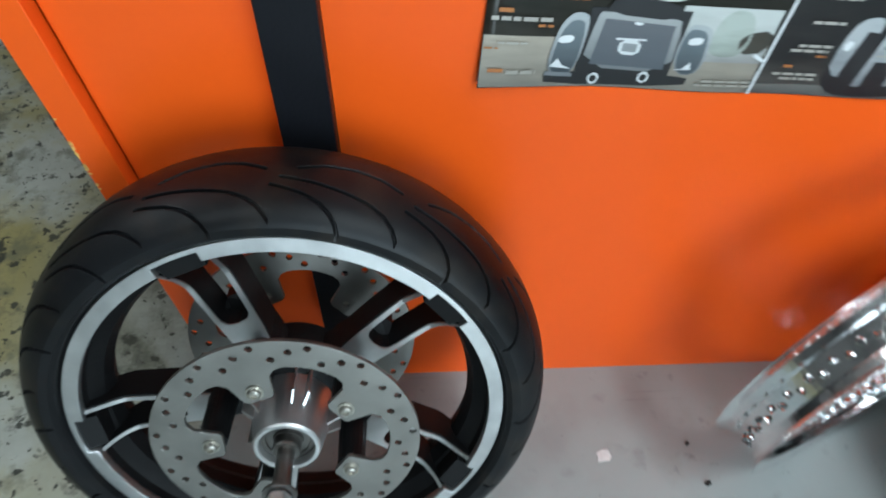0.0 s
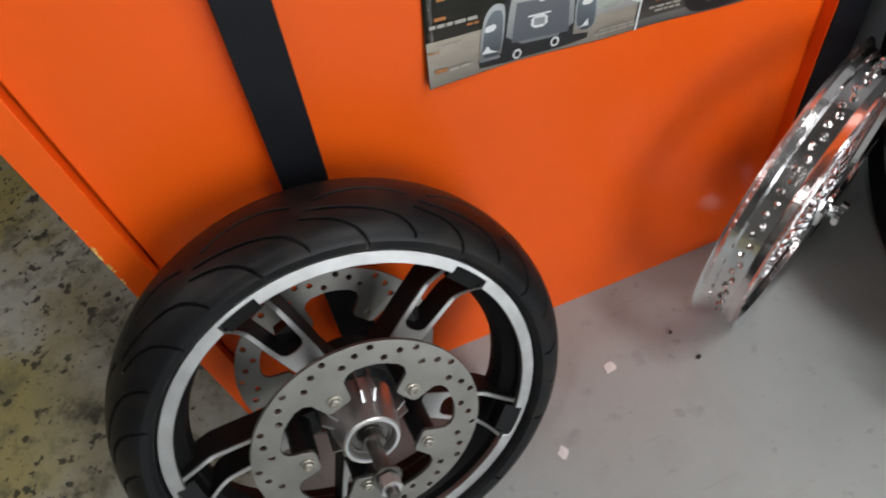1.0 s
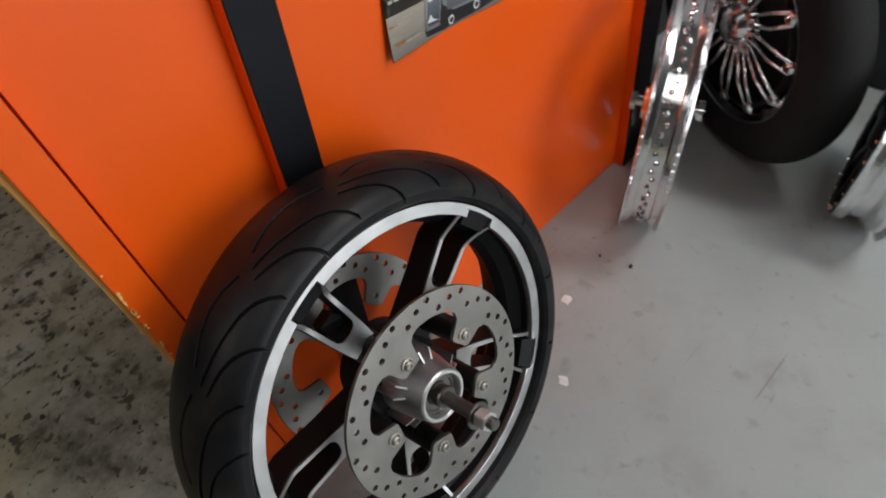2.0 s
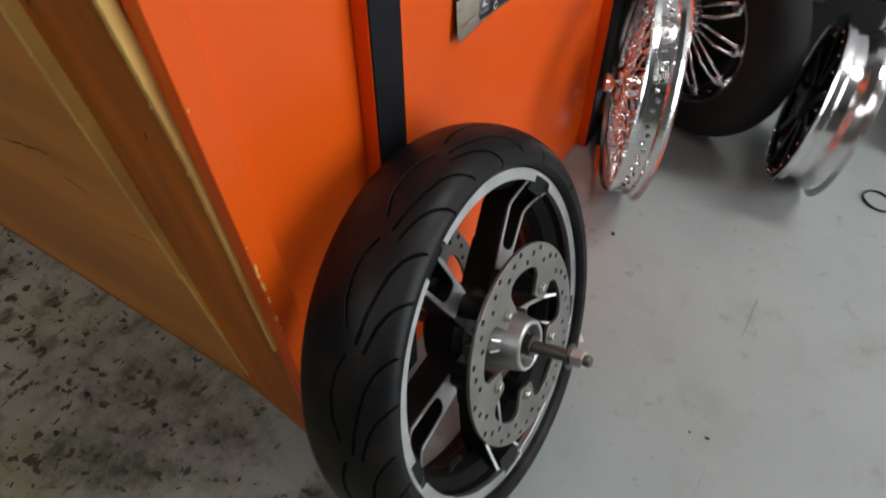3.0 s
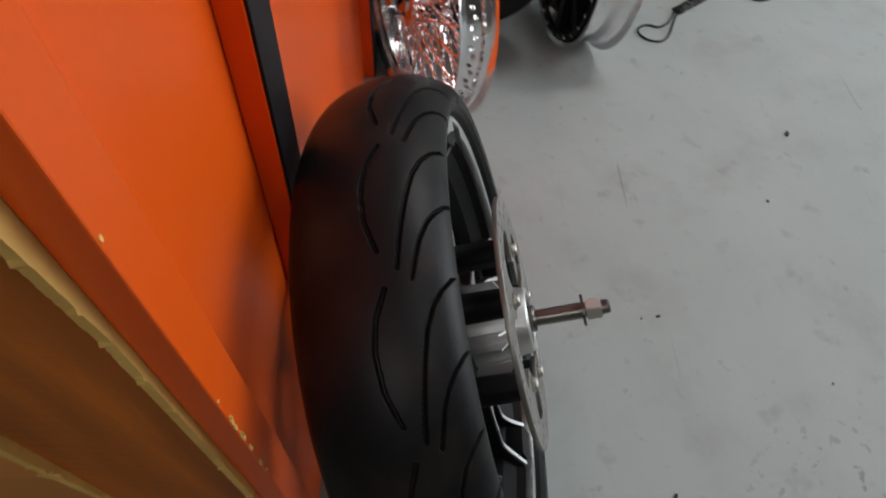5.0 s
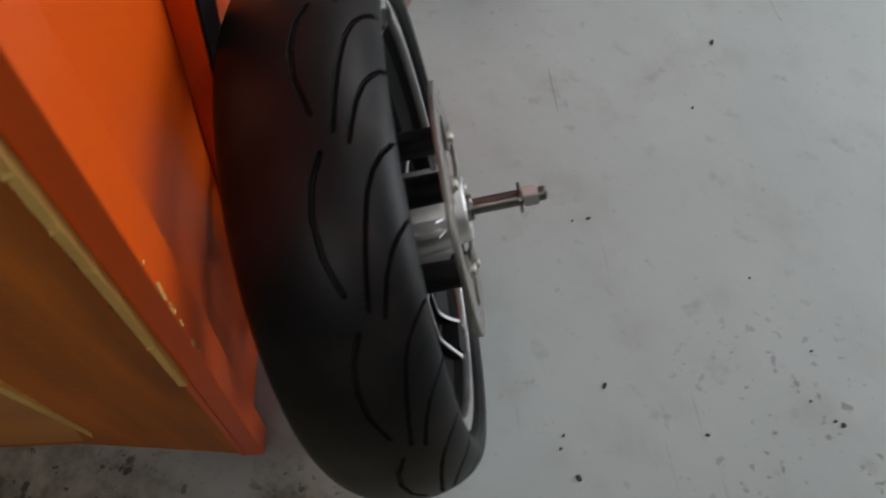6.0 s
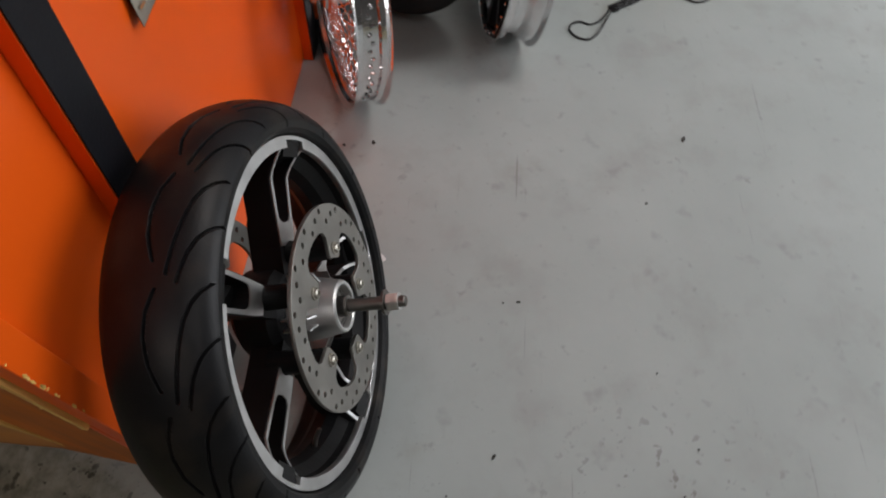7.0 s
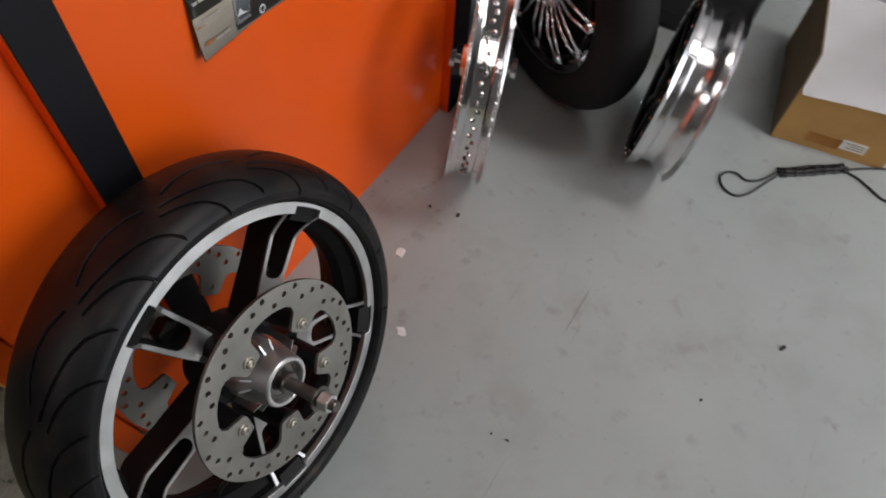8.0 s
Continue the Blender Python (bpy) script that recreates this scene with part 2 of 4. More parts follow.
def plate(loops, z0, z1, bevel=0.0005):
    """A flat plate from closed 2D loops (the first is the outline, the rest are holes)."""
    cu = bpy.data.curves.new("plate", "CURVE")
    cu.dimensions, cu.fill_mode = "2D", "BOTH"
    cu.extrude, cu.bevel_depth, cu.bevel_resolution = (z1 - z0) / 2 - bevel, bevel, 1
    cu.offset = -bevel
    for loop in loops:
        sp = cu.splines.new("POLY")
        sp.points.add(len(loop) - 1)
        for p, (x, y) in zip(sp.points, loop):
            p.co = (x, y, 0, 1)
        sp.use_cyclic_u = True
    ob = new("plate", cu)
    me = bpy.data.meshes.new_from_object(ob.evaluated_get(bpy.context.evaluated_depsgraph_get()))
    bpy.data.objects.remove(ob)
    bpy.data.curves.remove(cu)
    me.materials.clear()
    me.transform(Matrix.Translation((0, 0, (z0 + z1) / 2)))
    return me


def circle(r, n, cx=0.0, cy=0.0):
    return [(cx + r * math.cos(2 * math.pi * k / n), cy + r * math.sin(2 * math.pi * k / n)) for k in range(n)]


def polar(r, deg):
    return r * math.cos(radians(deg)), r * math.sin(radians(deg))


def tube(points, r, n=8, bm=None, cyclic=False):
    """A round bar along a polyline."""
    bm = bm or bmesh.new()
    pts = [Vector(p) for p in points]
    rings = []
    side = None
    for i, p in enumerate(pts):
        a = pts[i - 1] if i or cyclic else p
        b = pts[(i + 1) % len(pts)] if i < len(pts) - 1 or cyclic else p
        d = (b - a).normalized()
        if side is None:
            side = d.orthogonal().normalized()
        side = (side - d * side.dot(d)).normalized()
        up = d.cross(side)
        rings.append([bm.verts.new(p + r * (math.cos(2 * math.pi * k / n) * side + math.sin(2 * math.pi * k / n) * up)) for k in range(n)])
    for a, b in list(zip(rings, rings[1:])) + ([(rings[-1], rings[0])] if cyclic else []):
        for k in range(n):
            bm.faces.new((a[k], a[(k + 1) % n], b[(k + 1) % n], b[k]))
    if not cyclic:
        bm.faces.new(rings[0][::-1])
        bm.faces.new(rings[-1])
    return bm


def prism(outline, z0, z1, bm=None):
    """A 2D polygon pulled from z0 to z1; z1 may be a function of the point."""
    bm = bm or bmesh.new()
    f0 = z0 if callable(z0) else (lambda x, y: z0)
    f1 = z1 if callable(z1) else (lambda x, y: z1)
    lo = [bm.verts.new((x, y, f0(x, y))) for x, y in outline]
    hi = [bm.verts.new((x, y, f1(x, y))) for x, y in outline]
    n = len(lo)
    for k in range(n):
        bm.faces.new((lo[k], lo[(k + 1) % n], hi[(k + 1) % n], hi[k]))
    bm.faces.new(lo[::-1])
    bm.faces.new(hi)
    bmesh.ops.recalc_face_normals(bm, faces=bm.faces[:])
    return bm


# ---- the room ----
def structure(name, bm, mat, label):
    return tagged(part(name, bm, mat), label, "structure", kind="structure")


structure("floor", box((-3.1, -4.1, -0.12), (2.19, 2.3, 0.0), 0), FLOOR, "grey painted concrete floor, worn bare and stained beside the counter")
structure("wall_north", box((-3.1, 2.2, 0), (2.19, 2.3, 3.0), 0), DIM_WALL, "dark painted workshop wall behind the counter")
structure("wall_west", box((-3.1, -4.0, 0), (-3.0, 2.2, 3.0), 0), DIM_WALL, "dark painted workshop wall")
structure("wall_east", box((2.09, -4.0, 0), (2.19, 2.2, 3.0), 0), WALL, "pale painted wall behind the carton")
sw = box((-3.1, -4.1, 0), (0.20, -4.0, 3.0), 0)
box((2.09, -4.1, 0), (2.19, -4.0, 3.0), 0, sw)
box((0.20, -4.1, 2.55), (2.09, -4.0, 3.0), 0, sw)
structure("wall_south", sw, DIM_WALL, "dark painted wall with an open roller door")
structure("ceiling", box((-3.1, -4.1, 3.0), (2.19, 2.3, 3.1), 0), CEIL, "dark painted workshop ceiling")
GLOW = bpy.data.materials.new("lit_tube")
GLOW.use_nodes = True
GLOW.node_tree.nodes["Principled BSDF"].inputs["Emission Color"].default_value = (1.0, 0.97, 0.9, 1)
GLOW.node_tree.nodes["Principled BSDF"].inputs["Emission Strength"].default_value = 9.0
# the third batten only houses the added fill lamp
for lx, ly, watts, turn in TUBES:
    lamp = empty("ceiling_light", pose(lx, ly, 3.0, 0, 0, turn), "unseen white fluorescent batten light on the ceiling", "light", "ceiling lights")
    part("housing", box((-0.06, -0.78, -0.055), (0.06, 0.78, 0.0), 0.006), TAB, lamp)
    part("fluorescent_tube", tube([(0, -0.74, -0.072), (0, 0.74, -0.072)], 0.013, 12), GLOW, lamp, "lit white tube")


# ---- the orange counter ----
def lean_out(z):
    """Where the orange front corner stands: the end of the counter overhangs towards its top."""
    return 0.078 - 0.081 * z


def end_x(z):
    """Where the outer face of the plywood end sheet stands."""
    return 0.1036 - 0.135 * z


def slant(bm):
    for v in bm.verts:
        v.co.x += end_x(v.co.z)
    return bm


TOP, PROUD = 1.15, 0.026
counter = empty("display_counter", pose(0.6, 0, 0), "orange painted plywood counter with black strips and a raw wooden end", "counter")
back = pose(-0.6, 0, 0)
bm = box((0.0, 0.0, 0.0), (1.195, 0.016, TOP), 0.001)
for v in bm.verts:
    if v.co.x < 0.5:
        v.co.x += lean_out(v.co.z) + 0.0415
part("front_panel", bm, ORANGE, counter, "orange painted front panel", m=back)


def lean(bm):
    for v in bm.verts:
        v.co.x += lean_out(v.co.z)
    return bm


part("rebate", lean(box((0.030, 0.005, 0.0), (0.070, 0.0155, TOP), 0)), ORANGE, counter, "orange painted rebate beside the edge batten", m=back @ Matrix.Translation((0.0, 0.0118, 0.0)))
part("edge_batten", lean(box((0.0, -0.018, 0.0), (0.0375, 0.0055, TOP), 0.0015)), ORANGE, counter, "orange painted edge batten with chipped paint", m=back)
rnd = random.Random(5)
for k in range(16):
    z = 0.36 + 0.5 * rnd.random() if k > 7 else 0.50 + 0.05 * rnd.random()
    w, hgt = 0.0009 + 0.0018 * rnd.random() ** 2, 0.0015 + 0.005 * rnd.random() ** 2
    pts = [(w * (0.6 + 0.6 * rnd.random()) * math.cos(a), hgt * (0.6 + 0.6 * rnd.random()) * math.sin(a)) for a in (2 * math.pi * q / 7 for q in range(7))]
    part("paint_chip", prism(pts, 0.0, 0.0012), PLY_EDGE, counter, "bare chip in the orange paint", m=back @ pose(lean_out(z) + 0.0012 + 0.002 * rnd.random(), -0.0174, z, 90, 0, 0))
for sx0, sx1 in ((0.263, 0.3205), (1.105, 1.172)):
    part("batten", box((sx0, -PROUD + 0.003, 0.0), (sx1 - 0.004, -0.0005, TOP), 0.001), ORANGE, counter, "orange painted batten", m=back)
    part("black_strip", box((sx0 + 0.001, -PROUD, 0.0), (sx1 + 0.001, -PROUD + 0.0026, TOP), 0.001), BLACK_STRIP, counter, "black plastic facing strip", m=back)
    part("strip_edge", box((sx1 - 0.0035, -PROUD + 0.003, 0.0), (sx1 + 0.001, -0.0005, TOP), 0.0005), BLACK_STRIP, counter, m=back)


def ragged(bm, amount, seed):
    """Splinters a raw edge by small steps along its length."""
    rnd = random.Random(seed)
    for v in bm.verts:
        v.co.x += rnd.uniform(-1, 0.4) * amount * (7 if rnd.random() < 0.06 else 1)
        v.co.y += rnd.uniform(-1, 1) * amount * 0.6
    return bm


def strip_mesh(x0, x1, y0, y1, z0, z1, n):
    bm = bmesh.new()
    rings = []
    for k in range(n + 1):
        z = z0 + (z1 - z0) * k / n
        rings.append([bm.verts.new(p) for p in ((x0, y0, z), (x1, y0, z), (x1, y1, z), (x0, y1, z))])
    for a, b in zip(rings, rings[1:]):
        for q in range(4):
            bm.faces.new((a[q], a[(q + 1) % 4], b[(q + 1) % 4], b[q]))
    bm.faces.new(rings[0][::-1])
    bm.faces.new(rings[-1])
    bmesh.ops.recalc_face_normals(bm, faces=bm.faces[:])
    return bm


def board_x(y, z):
    """The face of the brown board, which comes out to the corner at its foot."""
    f = min(1, max(0, (y - 0.0135) / 0.17))
    return (1 - f) * min(lean_out(z) + 0.003, end_x(z) + 0.014) + f * (end_x(z) + 0.014)


def twist(bm):
    for v in bm.verts:
        v.co.x += board_x(v.co.y, v.co.z)
    return bm


part("end_board", twist(strip_mesh(0.0, 0.0090, 0.0135, 0.34, 0.0, TOP, 60)), STUD, counter, "brown stained end board", m=back)
part("board_edge", twist(ragged(strip_mesh(-0.0085, 0.0060, 0.0060, 0.0130, 0.35, TOP, 200), 0.00032, 3)), PLY_EDGE, counter, "raw splintered board edge", m=back)
part("edge_foot", twist(strip_mesh(-0.0028, 0.0060, 0.0060, 0.0130, 0.0, 0.3495, 30)), ORANGE, counter, "orange painted foot of the board edge", m=back)


def set_back(bm):
    """The end sheet runs a little further back towards the top."""
    for v in slant(bm).verts:
        v.co.y -= 0.026 * v.co.z
    return bm


part("end_sheet", set_back(box((0.0, 0.1905, 0.022), (0.0130, 1.60, TOP), 0.0006)), PLY, counter, "tan plywood end sheet with scratches", m=back)
part("sheet_edge", set_back(ragged(strip_mesh(-0.0015, 0.0145, 0.1800, 0.1900, 0.022, TOP, 230), 0.0003, 8)), PLY_EDGE, counter, "raw pale plywood edge", m=back)
# black wedge that stands for the shade in the slot between the boards
bm = prism([(0.0020, 0.1790), (0.0065, 0.156), (0.0137, 0.156), (0.0137, 0.1790)], 0.004, 0.19)
for v in bm.verts:
    if v.co.z > 0.1 and v.co.y < 0.175:
        v.co.y = 0.177
part("slot_shade", set_back(bm), BLACK_STRIP, counter, "dark slot between the boards, its shade built as a black wedge", m=back)
GOUGE = material("dark_gouge", (0.15, 0.06, 0.015), 0.8, vary=0.3, scale=40, bump=0.1)
for y0, z0, y1, z1, wide in ((0.62, 0.489, 0.47, 0.530, 0.0016), (0.45, 0.528, 0.315, 0.562, 0.0022), (0.335, 0.516, 0.28, 0.503, 0.0025), (0.26, 0.44, 0.19, 0.452, 0.0014), (0.75, 0.62, 0.58, 0.60, 0.0013), (0.40, 0.76, 0.33, 0.775, 0.0012)):
    n = 9
    up_line = [(y0 + (y1 - y0) * k / n, z0 + (z1 - z0) * k / n + 0.003 * math.sin(k * 2.1) + wide * math.sin(math.pi * k / n) ** 0.5) for k in range(n + 1)]
    low_line = [(y0 + (y1 - y0) * k / n, z0 + (z1 - z0) * k / n + 0.003 * math.sin(k * 2.1) - 0.0004) for k in range(n, -1, -1)]
    bm = bmesh.new()
    bm.faces.new([bm.verts.new((end_x(z) - 0.0004, y + 0.010, z)) for y, z in up_line + low_line])
    bmesh.ops.solidify(bm, geom=bm.faces[:], thickness=0.0006)
    part("scratch", bm, GOUGE, counter, "dark scratch in the plywood", m=back)
for y, z, r in ((0.095, 0.564, 0.0065), (0.060, 0.70, 0.005), (0.105, 0.40, 0.006), (0.045, 0.47, 0.0045), (0.125, 0.83, 0.006)):
    bm = bmesh.new()
    bm.faces.new([bm.verts.new((board_x(0.009 + y * 1.05, z) - 0.0006 + 0.12 * 0.75 * r * math.cos(a), 0.009 + y * 1.05 + 0.75 * r * (0.75 + 0.2 * math.sin(3 * a + y * 90)) * math.cos(a), z + 1.2 * r * math.sin(a))) for a in (2 * math.pi * k / 14 for k in range(14))])
    bmesh.ops.solidify(bm, geom=bm.faces[:], thickness=0.0005)
    part("knot", bm, GOUGE, counter, "dark knot in the board", m=back)
for y, z, wide, high in ((0.0185, 0.585, 0.0030, 0.014), (0.0175, 0.548, 0.0036, 0.012), (0.0190, 0.508, 0.0030, 0.017), (0.0180, 0.462, 0.0020, 0.010)):
    bm = bmesh.new()
    bm.faces.new([bm.verts.new((board_x(y, z + high * math.sin(a)) - 0.0008, y + wide * (0.8 + 0.3 * math.sin(4 * a + z * 60)) * math.cos(a), z + high * math.sin(a))) for a in (2 * math.pi * k / 14 for k in range(14))])
    bmesh.ops.solidify(bm, geom=bm.faces[:], thickness=0.0008)
    part("split", bm, GOUGE, counter, "dark split beside the board edge", m=back)
bm = prism([(0.006 * math.cos(a) * (1 + 0.5 * math.sin(2.3 * a)), 0.009 * math.sin(a) * (1 + 0.4 * math.cos(3.1 * a))) for a in (2 * math.pi * k / 11 for k in range(11))], 0.0, 0.002)
part("filler_dab", bm, PLY_EDGE, counter, "pale dab of filler on the ply edge", m=back @ Matrix.Translation((end_x(0.40) - 0.0015, 0.172, 0.40)) @ Matrix.Rotation(radians(-90), 4, "Y"))
part("plinth", slant(box((0.001, 0.192, 0.0), (0.012, 1.60, 0.0215), 0.0006)), STUD, counter, "dark wooden plinth", m=back)
part("back_panel", box((0.12, 1.605, 0.0), (1.19, 1.62, TOP), 0.001), PLY, counter, m=back)
part("far_end", box((1.182, 0.0165, 0.0), (1.195, 1.604, TOP), 0.001), DARK, counter, "dark far end of the counter", m=back)
part("worktop", box((-0.03, 0.02, TOP + 0.001), (1.21, 1.66, TOP + 0.03), 0.003), PLY, counter, m=back)


# ---- poster ----
def print_ink(name, low, high, y0=0.0, y1=0.1, streak=0.25, rough=0.32):
    """Printed photo tones that run from one colour to another up the sheet, with soft streaks."""
    m = bpy.data.materials.new(name)
    m.use_nodes = True
    nt = m.node_tree
    L, N = nt.links.new, nt.nodes.new
    tc, sep, rng, mp, noi, mixn = N("ShaderNodeTexCoord"), N("ShaderNodeSeparateXYZ"), N("ShaderNodeMapRange"), N("ShaderNodeMapping"), N("ShaderNodeTexNoise"), N("ShaderNodeMix")
    L(tc.outputs["Object"], sep.inputs[0])
    L(sep.outputs[1], rng.inputs[0])
    rng.inputs[1].default_value, rng.inputs[2].default_value = y0, y1
    mp.inputs["Scale"].default_value = (14, 60, 1)
    L(tc.outputs["Object"], mp.inputs["Vector"])
    L(mp.outputs[0], noi.inputs["Vector"])
    noi.inputs["Scale"].default_value, noi.inputs["Detail"].default_value = 1.0, 4
    add = N("ShaderNodeMath")
    add.operation = "MULTIPLY_ADD"
    L(noi.outputs[0], add.inputs[0])
    add.inputs[1].default_value = streak * 4
    off = N("ShaderNodeMath")
    off.operation = "SUBTRACT"
    L(rng.outputs[0], off.inputs[0])
    off.inputs[1].default_value = streak * 2
    L(off.outputs[0], add.inputs[2])
    mixn.data_type, mixn.clamp_factor = "RGBA", True
    L(add.outputs[0], mixn.inputs[0])
    mixn.inputs[6].default_value, mixn.inputs[7].default_value = (*low, 1), (*high, 1)
    b = nt.nodes["Principled BSDF"]
    L(mixn.outputs[2], b.inputs["Base Color"])
    b.inputs["Roughness"].default_value = rough
    return m


INK = dict(dusk=print_ink("ink_dusk", (0.05, 0.045, 0.035), (0.018, 0.020, 0.014), 0.05, 0.16, 0.4), road=print_ink("ink_road", (0.17, 0.155, 0.13), (0.36, 0.32, 0.26), 0.0, 0.062, 0.25),
           gloom=print_ink("ink_gloom", (0.055, 0.05, 0.045), (0.012, 0.012, 0.012), 0.02, 0.05, 0.2), asphalt=print_ink("ink_asphalt", (0.06, 0.06, 0.058), (0.17, 0.165, 0.15), 0.0, 0.025, 0.2),
           haze=print_ink("ink_haze", (0.20, 0.195, 0.19), (0.52, 0.54, 0.52), 0.02, 0.09, 0.2), mist=print_ink("ink_mist", (0.16, 0.18, 0.15), (0.42, 0.46, 0.42), 0.03, 0.085, 0.35),
           blue=print_ink("ink_blue", (0.045, 0.055, 0.065), (0.16, 0.19, 0.21), 0.02, 0.09, 0.1), lid=print_ink("ink_lid", (0.085, 0.095, 0.11), (0.125, 0.13, 0.145), 0.03, 0.09, 0.15),
           frame=print_ink("ink_frame", (0.16, 0.17, 0.175), (0.36, 0.37, 0.37), 0.03, 0.09, 0.1), black=print_ink("ink_black", (0.010, 0.010, 0.011), (0.022, 0.022, 0.024), 0.0, 0.1, 0.2),
           white=print_ink("ink_white", (0.60, 0.62, 0.63), (0.74, 0.75, 0.76), 0.0, 0.1, 0.3), chrome=print_ink("ink_chrome", (0.16, 0.17, 0.18), (0.40, 0.42, 0.43), 0.02, 0.08, 0.3),
           amber=print_ink("ink_amber", (0.30, 0.10, 0.02), (0.42, 0.17, 0.05), 0.0, 0.1, 0.3), cream=print_ink("ink_cream", (0.30, 0.28, 0.24), (0.42, 0.40, 0.36), 0.0, 0.1, 0.3))
poster = empty("poster", pose(0.472, -0.0012, 0.606, 90, 0, 0) @ pose(0, 0, 0, 0, 0, -4.0) @ Matrix.Scale(0.945, 4), "glossy motorcycle accessory poster taped to the orange panel", "poster")
PW, PH = 0.574, 0.300


def sheet_z(x, y):
    return 0.0012 + 0.011 * max(0, 1 - math.hypot(x, y) / 0.14) ** 2 + 0.0014 * math.sin(x * 31) * max(0, 1 - y / 0.12)


def print_piece(name, outline, ink, level, soft=0):
    """A printed area; soft rounds its corners by cutting them that many times."""
    pts = [Vector((x if x < 322 else 322 + 0.855 * (x - 322), y)) for x, y in outline]
    for _ in range(soft):
        pts = [q for a, b in zip(pts, pts[1:] + pts[:1]) for q in (a.lerp(b, 0.25), a.lerp(b, 0.75))]
    dense = []
    for a, b in zip(pts, pts[1:] + pts[:1]):
        n = max(1, int((b - a).length / 18))
        dense += [a.lerp(b, k / n) for k in range(n)]
    bm = bmesh.new()
    bm.faces.new([bm.verts.new((p.x / 1000, p.y / 1000, sheet_z(p.x / 1000, p.y / 1000) + 0.00035 * level)) for p in dense])
    bmesh.ops.triangulate(bm, faces=bm.faces[:])
    if max(p.x for p in dense) - min(p.x for p in dense) > 40:
        bmesh.ops.subdivide_edges(bm, edges=bm.edges[:], cuts=3, use_grid_fill=True)
        bmesh.ops.triangulate(bm, faces=bm.faces[:])
    for v in bm.verts:
        v.co.z = sheet_z(v.co.x, v.co.y) + 0.00035 * level
    return part(name, bm, INK[ink], poster)


def rect(x0, y0, x1, y1):
    return [(x0, y0), (x1, y0), (x1, y1), (x0, y1)]


bm = bmesh.new()
NXP, NYP = 44, 22
grid = [[bm.verts.new((PW * i / NXP, PH * j / NYP, sheet_z(PW * i / NXP, PH * j / NYP))) for i in range(NXP + 1)] for j in range(NYP + 1)]
for j in range(NYP):
    for i in range(NXP):
        bm.faces.new((grid[j][i], grid[j][i + 1], grid[j + 1][i + 1], grid[j + 1][i]))
bmesh.ops.solidify(bm, geom=bm.faces[:], thickness=0.0004)
part("paper", bm, INK["dusk"], poster, smooth=True)
print_piece("printed_road", rect(1, 1, 312, 62), "road", 1)
print_piece("printed_haze", rect(204, 20, 311, 104), "haze", 2)
print_piece("printed_tree", [(246, 46), (290, 48), (286, 98), (256, 104), (244, 80)], "mist", 3, 2)
print_piece("printed_bank", [(280, 50), (311, 54), (311, 82), (276, 74)], "dusk", 3, 1)
print_piece("printed_lane", rect(206, 20, 311, 40), "road", 3)
print_piece("printed_tyre", [(74, 3), (234, 6), (236, 22), (72, 22)], "black", 4, 1)
print_piece("printed_shade", [(106, 14), (212, 14), (214, 98), (108, 98)], "black", 4)
print_piece("printed_fender", [(72, 16), (106, 14), (111, 84), (102, 92), (88, 90), (77, 70)], "chrome", 5, 2)
print_piece("printed_fender", [(76, 17), (104, 15), (108, 78), (98, 84), (88, 80), (80, 62)], "blue", 6, 2)
print_piece("printed_fender", [(212, 24), (247, 22), (246, 74), (236, 84), (212, 84)], "chrome", 5, 2)
print_piece("printed_fender", [(215, 25), (244, 23), (242, 70), (232, 79), (214, 78)], "blue", 6, 2)
print_piece("printed_trunk", [(110, 27), (212, 23), (208, 86), (199, 89), (120, 95), (116, 88)], "frame", 6, 1)
print_piece("printed_lid", [(120, 31), (204, 28), (201, 81), (125, 86)], "lid", 7)
print_piece("printed_seat", [(122, 92), (206, 86), (200, 108), (130, 110)], "black", 7, 1)
print_piece("printed_backrest", [(118, 106), (150, 112), (204, 106), (214, 132), (170, 142), (116, 134)], "haze", 8, 2)
print_piece("printed_badge", rect(142, 62, 175, 64.5), "white", 8)
print_piece("printed_plate", [(147, 45), (171, 44), (171, 62), (147, 63)], "white", 8, 1)
print_piece("printed_plate_shade", [(151, 49), (167, 48), (167, 58), (151, 59)], "chrome", 9)
print_piece("printed_emblem", [(154, 84), (168, 83), (161, 79)], "white", 8, 1)
for x0, y0 in ((80, 56), (220, 60)):
    print_piece("printed_lamp", [(x0, y0), (x0 + 16, y0 + 1), (x0 + 17, y0 + 10), (x0 + 1, y0 + 9)], "white", 8, 1)
print_piece("printed_trim", [(76, 28), (101, 25), (90, 30), (84, 38)], "white", 8)
print_piece("printed_trim", [(214, 29), (224, 31), (232, 40), (234, 30)], "white", 8)
print_piece("printed_trim", [(72, 17), (104, 15), (103, 20), (73, 22)], "chrome", 8)
for tx, ty in ((129, 13), (185, 17)):
    print_piece("printed_exhaust", [(tx + 6.5 * math.cos(a * 0.5236), ty + 7.5 * math.sin(a * 0.5236)) for a in range(12)], "white", 8)
    print_piece("printed_exhaust", [(tx + 4 * math.cos(a * 0.5236), ty + 4.5 * math.sin(a * 0.5236)) for a in range(12)], "black", 9)
rnd = random.Random(11)


def caption(x0, y0, x1, hgt, ink):
    """A line of print too small to read, as bars of word length."""
    x = x0
    while x < x1:
        w = min(x1 - x, rnd.uniform(7, 17))
        print_piece("printed_word", rect(x, y0, x + w, y0 + hgt), ink, 9)
        x += w + 2.5


